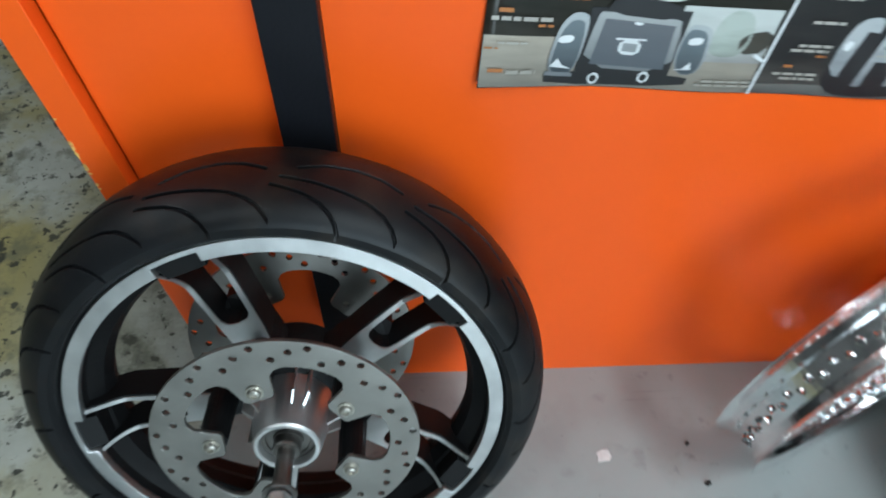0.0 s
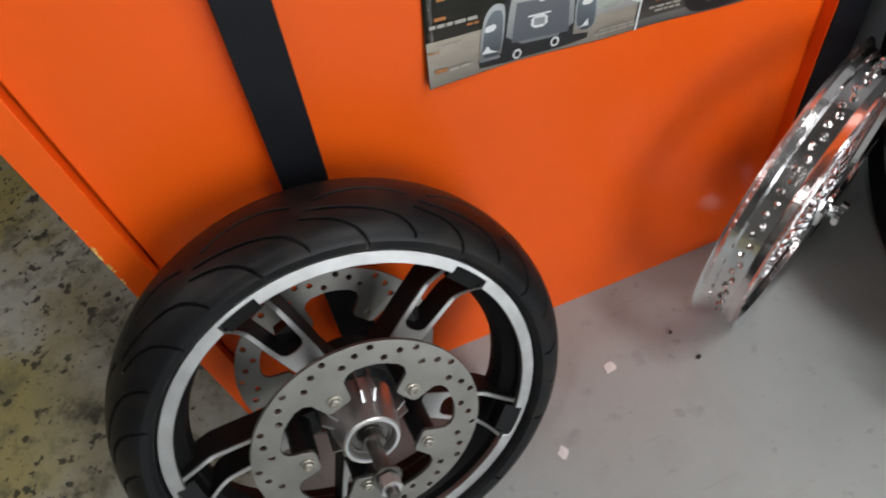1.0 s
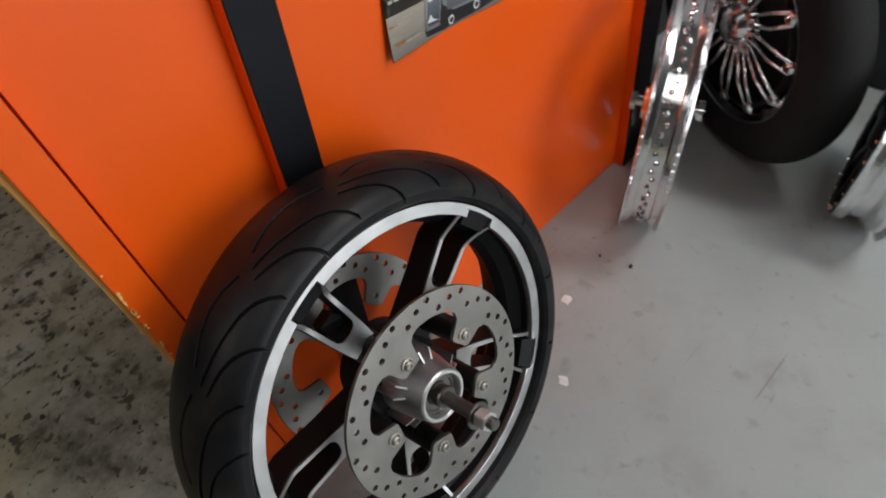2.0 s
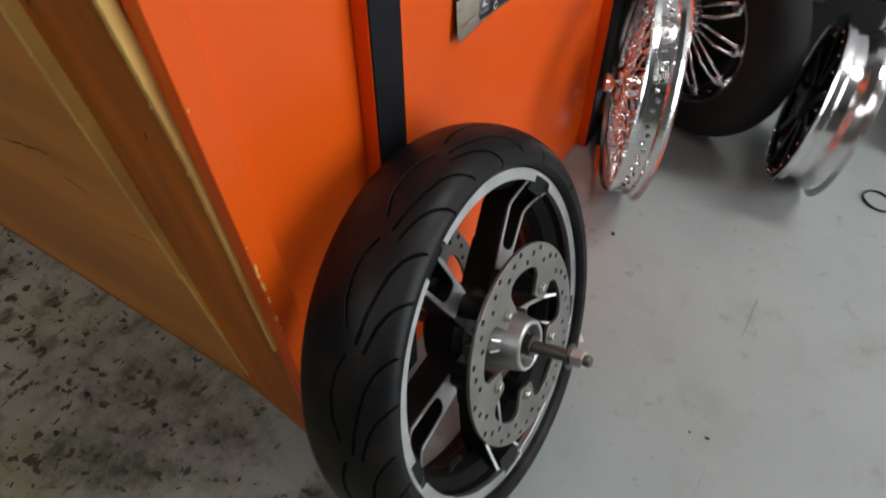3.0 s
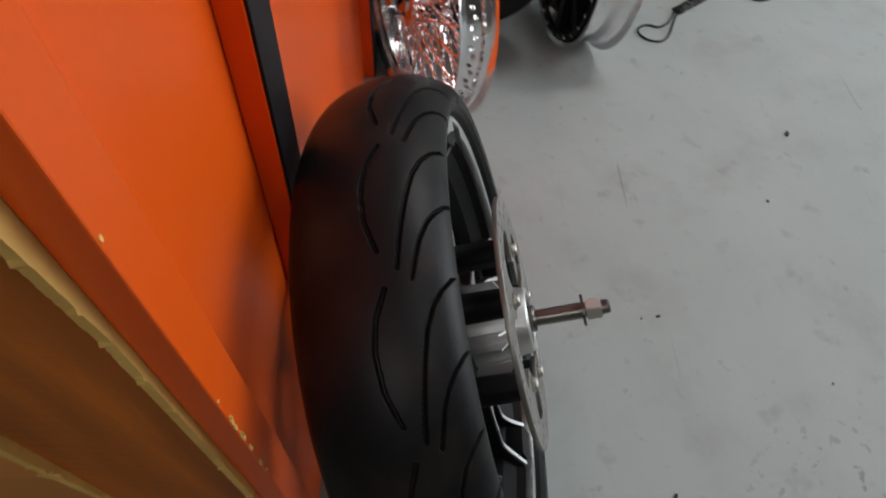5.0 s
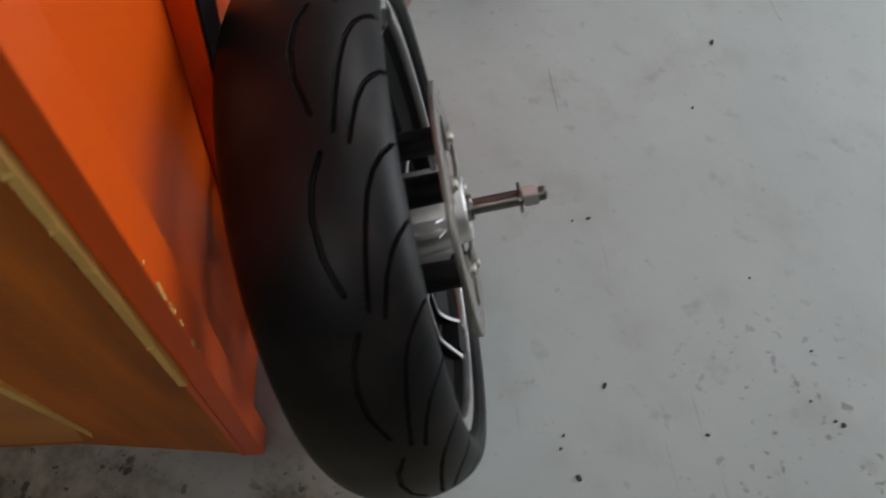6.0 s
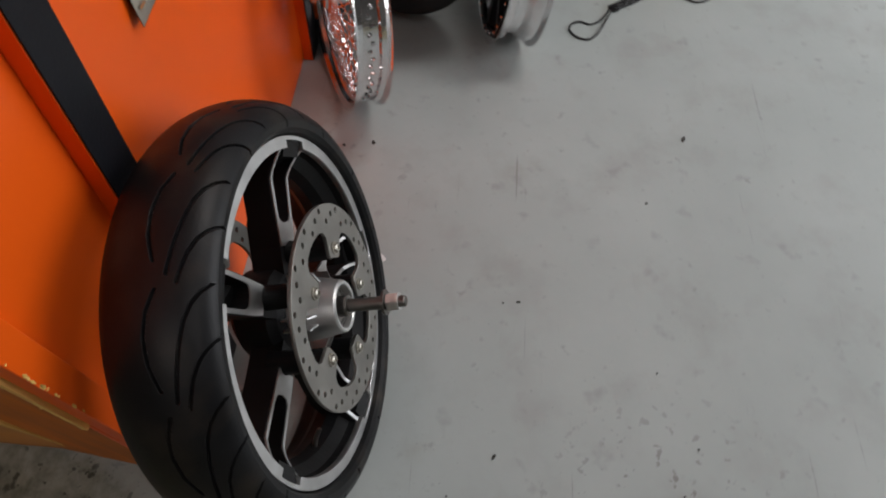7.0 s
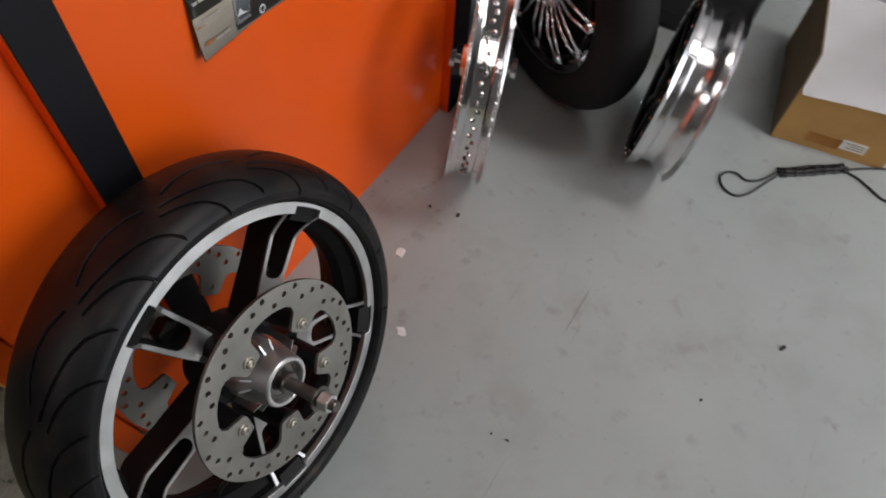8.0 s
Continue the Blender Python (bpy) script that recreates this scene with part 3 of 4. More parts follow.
for x0, y0, x1, hgt, ink in ((17, 113, 31, 4.5, "amber"), (39, 112, 102, 4.5, "cream"), (70, 105, 104, 3, "amber"), (13, 89, 28, 4.5, "amber"), (6, 80, 70, 4.5, "cream"), (56, 74, 72, 3, "amber"),
                             (9, 21, 26, 4.5, "amber"), (29, 19, 62, 4.5, "cream"), (16, 54, 48, 2.5, "cream"), (2, 48, 17, 2, "amber"), (245, 10, 311, 3, "cream"), (252, 15, 309, 3, "cream"),
                             (348, 64, 392, 3.5, "cream"), (340, 58, 390, 3.5, "cream"), (378, 52, 392, 3, "amber"), (342, 38, 354, 3.5, "amber"), (332, 28, 392, 3.5, "cream"), (344, 22, 392, 3.5, "cream"),
                             (350, 92, 392, 3.5, "cream"), (570, 50, 600, 3, "cream"), (562, 40, 598, 3, "cream"), (30, 140, 96, 4.5, "cream"), (350, 120, 396, 4, "cream")):
    caption(x0, y0, x1, hgt, ink)
print_piece("printed_border", [(311.5, 1), (315, 1), (319, 150), (322, 298), (318.5, 298), (315.5, 150)], "white", 9)
print_piece("printed_arrow", [(298, 50), (312, 43), (313, 46), (300, 54)], "white", 8)
print_piece("printed_gloom", [(316, 1), (616, 1), (616, 140), (319, 140)], "gloom", 1)
print_piece("printed_road", [(316, 1), (616, 1), (612, 18), (316, 14)], "asphalt", 2)
print_piece("printed_haze", rect(500, 20, 614, 100), "mist", 2)
print_piece("printed_bushes", [(545, 62), (566, 70), (590, 64), (614, 72), (614, 110), (540, 106)], "dusk", 3)
print_piece("printed_shadow", [(400, 30), (412, 10), (440, 2), (540, 6), (556, 24), (552, 40), (408, 44)], "black", 4, 1)
print_piece("printed_fender", [(404, 32), (442, 24), (446, 96), (432, 104), (410, 98), (402, 72)], "chrome", 5, 1)
print_piece("printed_grille", [(422, 28), (446, 22), (450, 84), (428, 86)], "black", 6)
print_piece("printed_lamp", [(407, 62), (418, 62), (418, 74), (407, 73)], "white", 7, 1)
print_piece("printed_fender", [(502, 24), (546, 32), (550, 74), (540, 92), (504, 98)], "chrome", 5, 1)
print_piece("printed_grille", [(503, 24), (522, 28), (524, 84), (506, 86)], "black", 6)
print_piece("printed_lamp", [(533, 58), (544, 58), (544, 70), (533, 70)], "white", 7, 1)
print_piece("printed_body", [(452, 16), (500, 16), (496, 104), (458, 104)], "black", 6)
print_piece("printed_screen", [(460, 72), (494, 72), (490, 110), (464, 110)], "blue", 7)
print_piece("printed_nose", [(460, 50), (494, 50), (494, 66), (460, 66)], "chrome", 7)
print_piece("printed_fork", [(446, 18), (458, 18), (464, 100), (455, 100)], "chrome", 8)
print_piece("printed_fork", [(490, 20), (501, 20), (503, 98), (494, 98)], "chrome", 8)
print_piece("printed_bar", [(456, 57), (496, 57), (496, 59), (456, 59)], "cream", 9)
print_piece("printed_fork", [(524, 30), (529, 32), (532, 82), (527, 82)], "chrome", 8)
print_piece("printed_stripe", [(571, 15), (588, 3), (593, 3), (576, 17)], "white", 3)


# ---- the leaning front wheel ----
def tyre_mesh(R, half, crown, bead_r, bead_u, nphi, groove):
    """A tyre round z; tread grooves are sunk where groove(phi, s) says how deep."""
    prof = []
    m = 220 if groove else 28
    for k in range(m + 1):
        a = radians(-84 + 168 * k / m)
        prof.append((R - crown + crown * math.cos(a), half * math.sin(a), half * a))
    fall = R - crown - bead_r
    side = [(bead_r + fall * 0.70, half * 0.975), (bead_r + fall * 0.40, half * 0.90), (bead_r + fall * 0.16, bead_u + 0.006), (bead_r + 0.001, bead_u), (bead_r - 0.006, bead_u - 0.006)]
    full = [(r, -u, None) for r, u in side[::-1]] + prof + [(r, u, None) for r, u in side]
    phi = np.arange(nphi) * 2 * np.pi / nphi
    verts = []
    for r, u, s in full:
        rr = np.full(nphi, r)
        uu = np.full(nphi, u)
        if groove and s is not None:
            dep = groove(phi, s)
            ang = s / half
            rr = rr - dep * math.cos(ang)
            uu = uu - dep * math.sin(ang)
        verts.append(np.stack([rr * np.cos(phi), rr * np.sin(phi), uu], 1))
    n = len(full)
    co = np.concatenate(verts)
    i, j = np.meshgrid(np.arange(n), np.arange(nphi), indexing="ij")
    i2, j2 = (i + 1) % n, (j + 1) % nphi
    quads = np.stack([i * nphi + j, i * nphi + j2, i2 * nphi + j2, i2 * nphi + j], -1).reshape(-1, 4)
    me = bpy.data.meshes.new("tyre")
    me.from_pydata(co.tolist(), [], quads.tolist())
    me.update()
    return me


# one repeat of the tread on the outer half: distance from the crown, distance along the tread
TREAD = (((0.100, -0.004), (0.084, 0.002), (0.070, 0.010), (0.058, 0.022), (0.049, 0.040), (0.042, 0.066), (0.036, 0.095), (0.031, 0.125)),
         ((0.100, 0.063), (0.084, 0.068), (0.071, 0.076), (0.061, 0.086), (0.052, 0.102), (0.046, 0.120), (0.042, 0.134)),
         ((0.020, 0.006), (0.011, 0.028), (0.007, 0.053), (0.009, 0.083), (0.017, 0.110)))


def sweep_groove(phi, s):
    """Hooked grooves from the shoulder that run along the tread, a short one between each two, and bowed ones beside the crown."""
    period, Rm = 2 * np.pi / 14, 0.30
    base = radians(110)
    u = ((phi - base) % period) * Rm
    a, near = abs(s), np.full_like(phi, 1.0)
    for line in TREAD if s >= 0 else ():
        for (s0, u0), (s1, u1) in zip(line, line[1:]):
            if not min(s0, s1) - 0.006 < a < max(s0, s1) + 0.006:
                continue
            for wrap in (0, period * Rm):
                du, ds = u1 - u0, s1 - s0
                k = np.clip(((u + wrap - u0) * du + (a - s0) * ds) / (du * du + ds * ds), 0, 1)
                near = np.minimum(near, np.hypot(u + wrap - u0 - k * du, a - s0 - k * ds))
    return 0.0040 * np.clip((0.0015 - near) / 0.0012 + 0.5, 0, 1)


BOLTS = [32 + 72 * k for k in range(5)]
ARMS = [36 + 72 * k for k in range(5)]


def spoke_z(x, y):
    """The spokes lie deep and climb to the rim's edge at their outer ends."""
    climb = min(1, max(0, (math.hypot(x, y) - 0.196) / 0.046))
    return 0.0190 + 0.0265 * climb ** 1.4


def turned(deg):
    return Matrix.Rotation(radians(deg), 4, "Z")


def rotor_loops():
    outer = circle(0.147, 160)
    inner = []
    for b in BOLTS:
        for da, r in ((-13.5, 0.101), (-13.0, 0.074), (-10, 0.0705), (10, 0.0705), (13.0, 0.074), (13.5, 0.101), (17, 0.109), (22, 0.1125), (30, 0.1135), (36, 0.1138), (42, 0.1135), (50, 0.1125), (55, 0.109)):
            inner.append(polar(r, b + da))
    loops = [outer, inner]
    for k in range(15):
        for da, r in ((0, 0.1395), (8, 0.1325), (16, 0.1225)):
            loops.append(circle(0.0041, 12, *polar(r, 24 * k + da)))
    for b in BOLTS:
        loops.append(circle(0.0045, 12, *polar(0.083, b)))
    return loops


WHEEL = pose(0.2542, -0.1797, 0.2955, 90 - 16.7, 0, 1.74) @ pose(0, 0, 0, 0, 0, 2.35) @ Matrix.Diagonal((1, 1, 1.075, 1))
SLIM = Matrix.Diagonal((0.969, 0.969, 1, 1))
wheel = empty("motorcycle_wheel", WHEEL, "black cast motorcycle wheel with silver edges, leaning on the counter", "wheel")
part("tyre", tyre_mesh(0.3126, 0.0672, 0.044, 0.2525, 0.043, 2000, sweep_groove), RUBBER, wheel, "black rubber tyre with curved tread grooves", smooth=False, m=SLIM @ Matrix.Translation((0, 0, -0.005)))
part("rim", lathe([(0.2520, 0.0400), (0.238, 0.0400), (0.236, 0.030), (0.222, 0.016), (0.216, 0.0), (0.222, -0.020), (0.236, -0.034), (0.240, -0.043), (0.2540, -0.043), (0.250, -0.03), (0.232, 0.0), (0.250, 0.026)], 128), BLACK_PAINT, wheel, "black enamelled rim barrel", smooth=False, m=SLIM)
inner = []
for b in ARMS:
    for da, r in ((-6.2, 0.2370), (-6.0, 0.2480), (-3, 0.2480), (0, 0.2480), (3, 0.2480), (6.0, 0.2480), (6.2, 0.2370)) + tuple((6.2 + 59.6 * q / 14, 0.2370) for q in range(1, 14)):
        inner.append(polar(r, b + da))
part("rim_ring", plate([circle(0.2545, 180), inner], 0.0405, 0.0500, 0.0008), MACHINED, wheel, "machined silver rim edge", m=SLIM)


SLOT = ((0.131, 0.0), (0.1325, 0.0085), (0.134, 0.0125), (0.140, 0.0170), (0.150, 0.0182), (0.19, 0.0206), (0.205, 0.0221), (0.215, 0.0236), (0.229, 0.0272), (0.241, 0.0327))
EDGE = ((0.05, 0.0180), (0.098, 0.0200), (0.120, 0.0228), (0.150, 0.0248), (0.19, 0.0268), (0.205, 0.0280), (0.215, 0.0292), (0.230, 0.0330), (0.241, 0.0392))
ALONG = (0.05, 0.075, 0.098, 0.115, 0.131, 0.1325, 0.134, 0.137, 0.140, 0.150, 0.17, 0.19, 0.197, 0.205, 0.212, 0.219, 0.226, 0.233, 0.241)


def on_line(line, x):
    return float(np.interp(x, [a for a, _ in line], [b for _, b in line]))


def spoke_side(sign, x0, widen, low, high):
    """One side of a twin spoke from the hub to the rim, between the slot and the outer edge."""
    bm = bmesh.new()
    rings = []
    for x in ALONG:
        if x < x0:
            continue
        yi, yo = on_line(SLOT, x) if x > 0.131 else 0.0, on_line(EDGE, x) + widen
        z = spoke_z(x, (yi + yo) / 2)
        rings.append([bm.verts.new((x, y * sign, z + dz)) for y, dz in ((yi, low), (yo, low), (yo, high), (yi, high))])
    for a, b in zip(rings, rings[1:]):
        for q in range(4):
            bm.faces.new((a[q], a[(q + 1) % 4], b[(q + 1) % 4], b[q]))
    bm.faces.new(rings[0])
    bm.faces.new(rings[-1][::-1])
    bmesh.ops.recalc_face_normals(bm, faces=bm.faces[:])
    return mesh_from(bm, "spoke_side")


leg_me = {sign: spoke_side(sign, 0.05, 0.0016, -0.040, -0.0006) for sign in (1, -1)}
face_me = {sign: spoke_side(sign, 0.098, 0.0, 0.0, 0.0016) for sign in (1, -1)}
web_me = mesh_from(prism([(0.05, -0.020), (0.135, -0.0205), (0.150, -0.0120), (0.150, 0.0120), (0.135, 0.0205), (0.05, 0.020)], lambda x, y: spoke_z(x, y) - 0.045, lambda x, y: spoke_z(x, y) - 0.012 - 0.016 * max(0, (x - 0.125) / 0.025)), "spoke_web")
tab_me = mesh_from(prism([polar(0.226, -5.8), polar(0.2490, -5.8), polar(0.2495, -2.9), polar(0.2497, 0), polar(0.2495, 2.9), polar(0.2490, 5.8), polar(0.226, 5.8)], 0.014, lambda x, y: 0.0465 - 0.25 * (0.2497 - math.hypot(x, y))), "rim_tab")
for a in ARMS:
    arm = part("spoke", web_me, BLACK_PAINT, wheel, m=SLIM @ turned(a))
    part("spoke_leg", leg_me[1], BLACK_PAINT, arm)
    part("spoke_leg", leg_me[-1], BLACK_PAINT, arm)
    part("spoke_face", face_me[1], MACHINED, arm, "machined silver spoke edge")
    part("spoke_face", face_me[-1], MACHINED, arm, "machined silver spoke edge")
    part("rim_tab", tab_me, BLACK_PAINT, arm)
part("hub_core", solid([(0.045, -0.055), (0.064, -0.04), (0.066, -0.02), (0.066, 0.006), (0.058, 0.018), (0.047, 0.0255)], 64), BLACK_PAINT, wheel, "black hub core", smooth=False)
boss_me = mesh_from(solid([(0.020, 0.0), (0.017, 0.025), (0.016, 0.0765), (0.010, 0.077)], 20), "boss")
fin_me = mesh_from(prism([(0.043, -0.0015), (0.057, -0.0012), (0.057, 0.0012), (0.043, 0.0015)], 0.022, lambda x, y: 0.066 - (math.hypot(x, y) - 0.043) * 0.5), "fin")
for b in BOLTS:
    part("rotor_boss", boss_me, BLACK_PAINT, wheel, m=Matrix.Translation((*polar(0.083, b), 0)))
    for da in (27, 45):
        part("hub_fin", fin_me, HUB, wheel, m=turned(b + da))
part("hub_sleeve", lathe([(0.0475, 0.0260), (0.0445, 0.0520), (0.0418, 0.066), (0.0372, 0.0878), (0.0352, 0.0900), (0.0318, 0.0900), (0.0306, 0.0885), (0.0300, 0.072), (0.0296, 0.0260)], 72), HUB, wheel, "bright turned aluminium hub sleeve", smooth=False)
part("bearing", lathe([(0.0298, 0.080), (0.0298, 0.074), (0.0115, 0.074), (0.0115, 0.081), (0.0165, 0.0815), (0.0172, 0.0785), (0.0240, 0.0785), (0.0248, 0.0800)], 48), DARK_STEEL, wheel, "dark wheel bearing")
rotor_me = plate(rotor_loops(), -0.0026, 0.0026, 0.0004)
bolt_me = mesh_from(solid([(0.0095, 0.0), (0.0095, 0.0018), (0.0075, 0.0020), (0.0066, 0.0050), (0.0050, 0.0060), (0.0034, 0.0060), (0.0032, 0.0040)], 16), "bolt")
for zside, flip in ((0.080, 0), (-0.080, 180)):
    # the far rotor takes the steel that has shade in its colour
    rot = part("brake_rotor", rotor_me, SHADED_STEEL if flip else STEEL, wheel, "drilled steel brake rotor", m=Matrix.Translation((0, 0, zside)) @ Matrix.Rotation(radians(flip), 4, "X"))
    for k, b in enumerate(BOLTS):
        part("rotor_bolt", bolt_me, BOLT, rot, "button head bolt", m=Matrix.Translation((*polar(0.083, b), 0.0028)))
axle = part("axle", solid([(0.0095, -0.095), (0.0095, 0.144), (0.0082, 0.1455), (0.0082, 0.172), (0.007, 0.174)], 28), DARK_STEEL, wheel, "greasy steel axle", smooth=False)
part("spacer", lathe([(0.0150, 0.080), (0.0155, 0.093), (0.0145, 0.0955), (0.0097, 0.0955), (0.0097, 0.080)], 32), DARK_STEEL, axle, "dark steel spacer")
part("washer", lathe([(0.0180, 0.1445), (0.0180, 0.1475), (0.0097, 0.1475), (0.0097, 0.1445)], 32), DARK_STEEL, axle, "blackened washer")
nut = bmesh.new()
prism([polar(0.0135, 60 * k) for k in range(6)], 0.1490, 0.1650, nut)
bmesh.ops.bevel(nut, geom=nut.edges[:], offset=0.0008, segments=2, affect="EDGES")
part("nut", nut, HUB, axle, "bright hexagon nut")
part("valve_stem", tube([polar(0.212, 222) + (0.008,), polar(0.199, 222) + (0.012,), polar(0.185, 222) + (0.020,)], 0.0036, 10), DARK_STEEL, wheel, "metal valve stem with cap")


# ---- chrome wire wheel ----
def rim_profile(R, half, drop, wall=0.005):
    o = [(R, half), (R - 0.004, half - 0.003), (R - 0.012, half - 0.008), (R - 0.014, half - 0.018), (R - drop, half * 0.42), (R - drop, 0.0)]
    outer = o + [(r, -z) for r, z in o[::-1][1:]]
    return outer + [(r - wall, z * 0.97) for r, z in outer[::-1]]


wire = empty("wire_wheel", pose(1.052, -0.140, 0.2556, 86.2, 0, 203.6) @ Matrix.Translation((0, 0, 0.008)), "chrome wire spoked wheel without a tyre, standing beside the counter", "wheel")
part("rim", lathe(rim_profile(0.254, 0.0365, 0.023), 180), SATIN_CHROME, wire, "chrome rim", smooth=False)
part("hub", lathe([(0.020, 0.048), (0.034, 0.046), (0.036, 0.040), (0.047, 0.037), (0.047, 0.032), (0.030, 0.028), (0.026, 0.0), (0.030, -0.028), (0.047, -0.032), (0.047, -0.037), (0.036, -0.040), (0.034, -0.046), (0.020, -0.048)], 48), CHROME, wire, "chrome hub")
for sgn, reach in ((1, 0.072), (-1, 0.070)):
    part("axle_stub", solid([(0.011, 0.040), (0.011, reach - 0.012), (0.021, reach - 0.011), (0.021, reach - 0.001), (0.018, reach)], 24), CHROME, wire, "chrome axle stub", m=Matrix.Rotation(radians(0 if sgn > 0 else 180), 4, "X"))


def twisted_wire(p, q, half, turns, n):
    """A square wire from p to q, twisted along its length."""
    bm = bmesh.new()
    p, q = Vector(p), Vector(q)
    way = (q - p).normalized()
    e1 = way.cross(Vector((0, 0, 1))).normalized()
    e2 = way.cross(e1)
    rings = []
    for k in range(n + 1):
        f = k / n
        a = turns * 2 * math.pi * f
        c = p.lerp(q, f)
        rings.append([bm.verts.new(c + half * (math.cos(a + w) * e1 + math.sin(a + w) * e2)) for w in (0, math.pi / 2, math.pi, 1.5 * math.pi)])
    for a, b in zip(rings, rings[1:]):
        for k in range(4):
            bm.faces.new((a[k], a[(k + 1) % 4], b[(k + 1) % 4], b[k]))
    bm.faces.new(rings[0][::-1])
    bm.faces.new(rings[-1])
    bmesh.ops.recalc_face_normals(bm, faces=bm.faces[:])
    return bm


NS = 80
wires = {}
nip_me = mesh_from(solid([(0.0052, 0.0), (0.0050, 0.0036), (0.0036, 0.0066), (0.0012, 0.0074)], 8), "nipple")
for k in range(NS):
    a = 360 * k / NS
    sgn = 1 if k % 2 else -1
    lead = 52 if k % 4 < 2 else -52
    key = (sgn, lead)
    if key not in wires:
        wires[key] = mesh_from(twisted_wire(polar(0.0445, lead) + (0.0345 * sgn,), polar(0.2270, 0) + (0.003 * sgn,), 0.0025, 3, 24), "wire_spoke")
    part("wire_spoke", wires[key], CHROME, wire, m=turned(a))
    part("nipple", nip_me, CHROME, wire, m=turned(a) @ Matrix.Translation((0.2300, 0, 0.0030 * sgn)) @ Matrix.Rotation(radians(90), 4, "Y"))

# ---- wheel with the wide tyre ----
rear = empty("rear_wheel", pose(1.338, -0.152, 0.3175, 95, 0, 238) @ Matrix.Scale(1.055, 4), "wide dusty rear tyre on a chrome multi-spoke wheel", "wheel")
part("tyre", tyre_mesh(0.300, 0.053, 0.050, 0.202, 0.042, 160, None), OLD_RUBBER, rear, "dusty black rear tyre", smooth=True)
part("rim", lathe(rim_profile(0.204, 0.044, 0.028), 96), CHROME, rear, "chrome rim")
part("barrel", lathe([(0.172, 0.038), (0.170, 0.0), (0.172, -0.038), (0.166, -0.038), (0.164, 0.0), (0.166, 0.038)], 64), BLACK_PAINT, rear, "black barrel")
for k in range(12):
    for side in (-1, 1):
        a0, a1 = 30 * k + side * 10, 30 * k + side * 3.5
        part("spoke", tube([polar(0.044, a0) + (0.034,), polar(0.12, (a0 + a1) / 2) + (0.041,), polar(0.178, a1) + (0.035,)], 0.0045, 8), CHROME, rear, smooth=True)
    part("spoke_foot", solid([(0.013, 0.0), (0.013, 0.006), (0.009, 0.011)], 14), CHROME, rear, m=Matrix.Translation((*polar(0.174, 30 * k), 0.031)))
part("hub", solid([(0.058, -0.04), (0.058, 0.024), (0.054, 0.034), (0.044, 0.040), (0.038, 0.056), (0.028, 0.061), (0.014, 0.063)], 40), CHROME, rear, "chrome hub")
for k in range(5):
    part("hub_bolt", solid([(0.0065, 0.0), (0.0065, 0.005), (0.004, 0.007)], 10), CHROME, rear, m=Matrix.Translation((*polar(0.050, 72 * k + 20), 0.036)))
part("back_disc", lathe([(0.166, -0.02), (0.166, -0.026), (0.05, -0.026), (0.05, -0.02)], 64), BLACK_PAINT, rear, "black back plate")

# ---- bare chrome rim with a black face ----
bare = empty("bare_rim", pose(1.283, -0.505, 0.2045, 84.2, 0, 189.6) @ Matrix.Diagonal((0.902, 0.902, 0.98, 1)), "bare polished rim with a black spoked face, standing on the floor", "wheel")
part("rim", lathe([(0.222, 0.050), (0.216, 0.047), (0.205, 0.040), (0.204, 0.026), (0.190, 0.018), (0.188, -0.004), (0.200, -0.018), (0.205, -0.032), (0.206, -0.042), (0.216, -0.047), (0.222, -0.050), (0.215, -0.051), (0.198, -0.044), (0.192, -0.020), (0.182, -0.006), (0.182, 0.018), (0.198, 0.044), (0.215, 0.051)], 144), POLISHED, bare, "polished rim barrel")
arm3 = mesh_from(prism([(0.03, -0.012), (0.10, -0.010), (0.186, -0.016), (0.186, 0.016), (0.10, 0.010), (0.03, 0.012)], 0.018, lambda x, y: 0.034 + 0.01 * math.hypot(x, y) / 0.2), "spoke")
for k in range(9):
    part("spoke", arm3, BLACK_PAINT, bare, m=turned(k * 40))
part("hub", solid([(0.05, 0.0), (0.05, 0.03), (0.042, 0.046), (0.03, 0.05)], 40), BLACK_PAINT, bare, "black hub")
# lining and back plate are added black parts for the shade inside the rim
part("lining", lathe([(0.1815, 0.017), (0.1785, 0.017), (0.1785, -0.0055), (0.1815, -0.0055)], 72), BLACK_PAINT, bare, "black lining added for the dark inside of the rim")
part("back_disc", lathe([(0.178, -0.003), (0.178, -0.0055), (0.045, -0.0055), (0.045, -0.003)], 64), BLACK_PAINT, bare, "black back plate")
rim_bolt = mesh_from(solid([(0.0048, 0.0), (0.0048, 0.003), (0.0034, 0.0055), (0.001, 0.006)], 10), "rim_bolt")
for k in range(27):
    part("rim_bolt", rim_bolt, CHROME, bare, "bright bolt head", m=Matrix.Translation((*polar(0.192, 360 * k / 27), 0.0475)))
part("face_lip", lathe([(0.200, 0.047), (0.200, 0.051), (0.184, 0.046), (0.184, 0.040)], 96), BLACK_PAINT, bare, "black face lip")

# ---- carton with a white sheet, cable, dark cabinet ----
carton = empty("cardboard_carton", pose(1.527, -0.865, 0, 0, 0, 10), "open brown cardboard carton with a white sheet across its top", "box")
BX, BY, BH = 0.38, 0.134, 0.155
part("front_wall", box((0, -BY, 0), (0.004, BY, BH), 0.0008), CARD, carton, "orange-brown card end with a label")
part("rear_wall", box((BX - 0.004, -BY, 0), (BX, BY, BH), 0.0008), CARD, carton)
# side walls, bottom and flaps take the card colour with shade in it
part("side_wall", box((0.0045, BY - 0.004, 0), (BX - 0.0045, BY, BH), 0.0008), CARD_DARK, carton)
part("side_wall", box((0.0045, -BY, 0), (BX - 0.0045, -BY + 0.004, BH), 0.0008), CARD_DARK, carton)
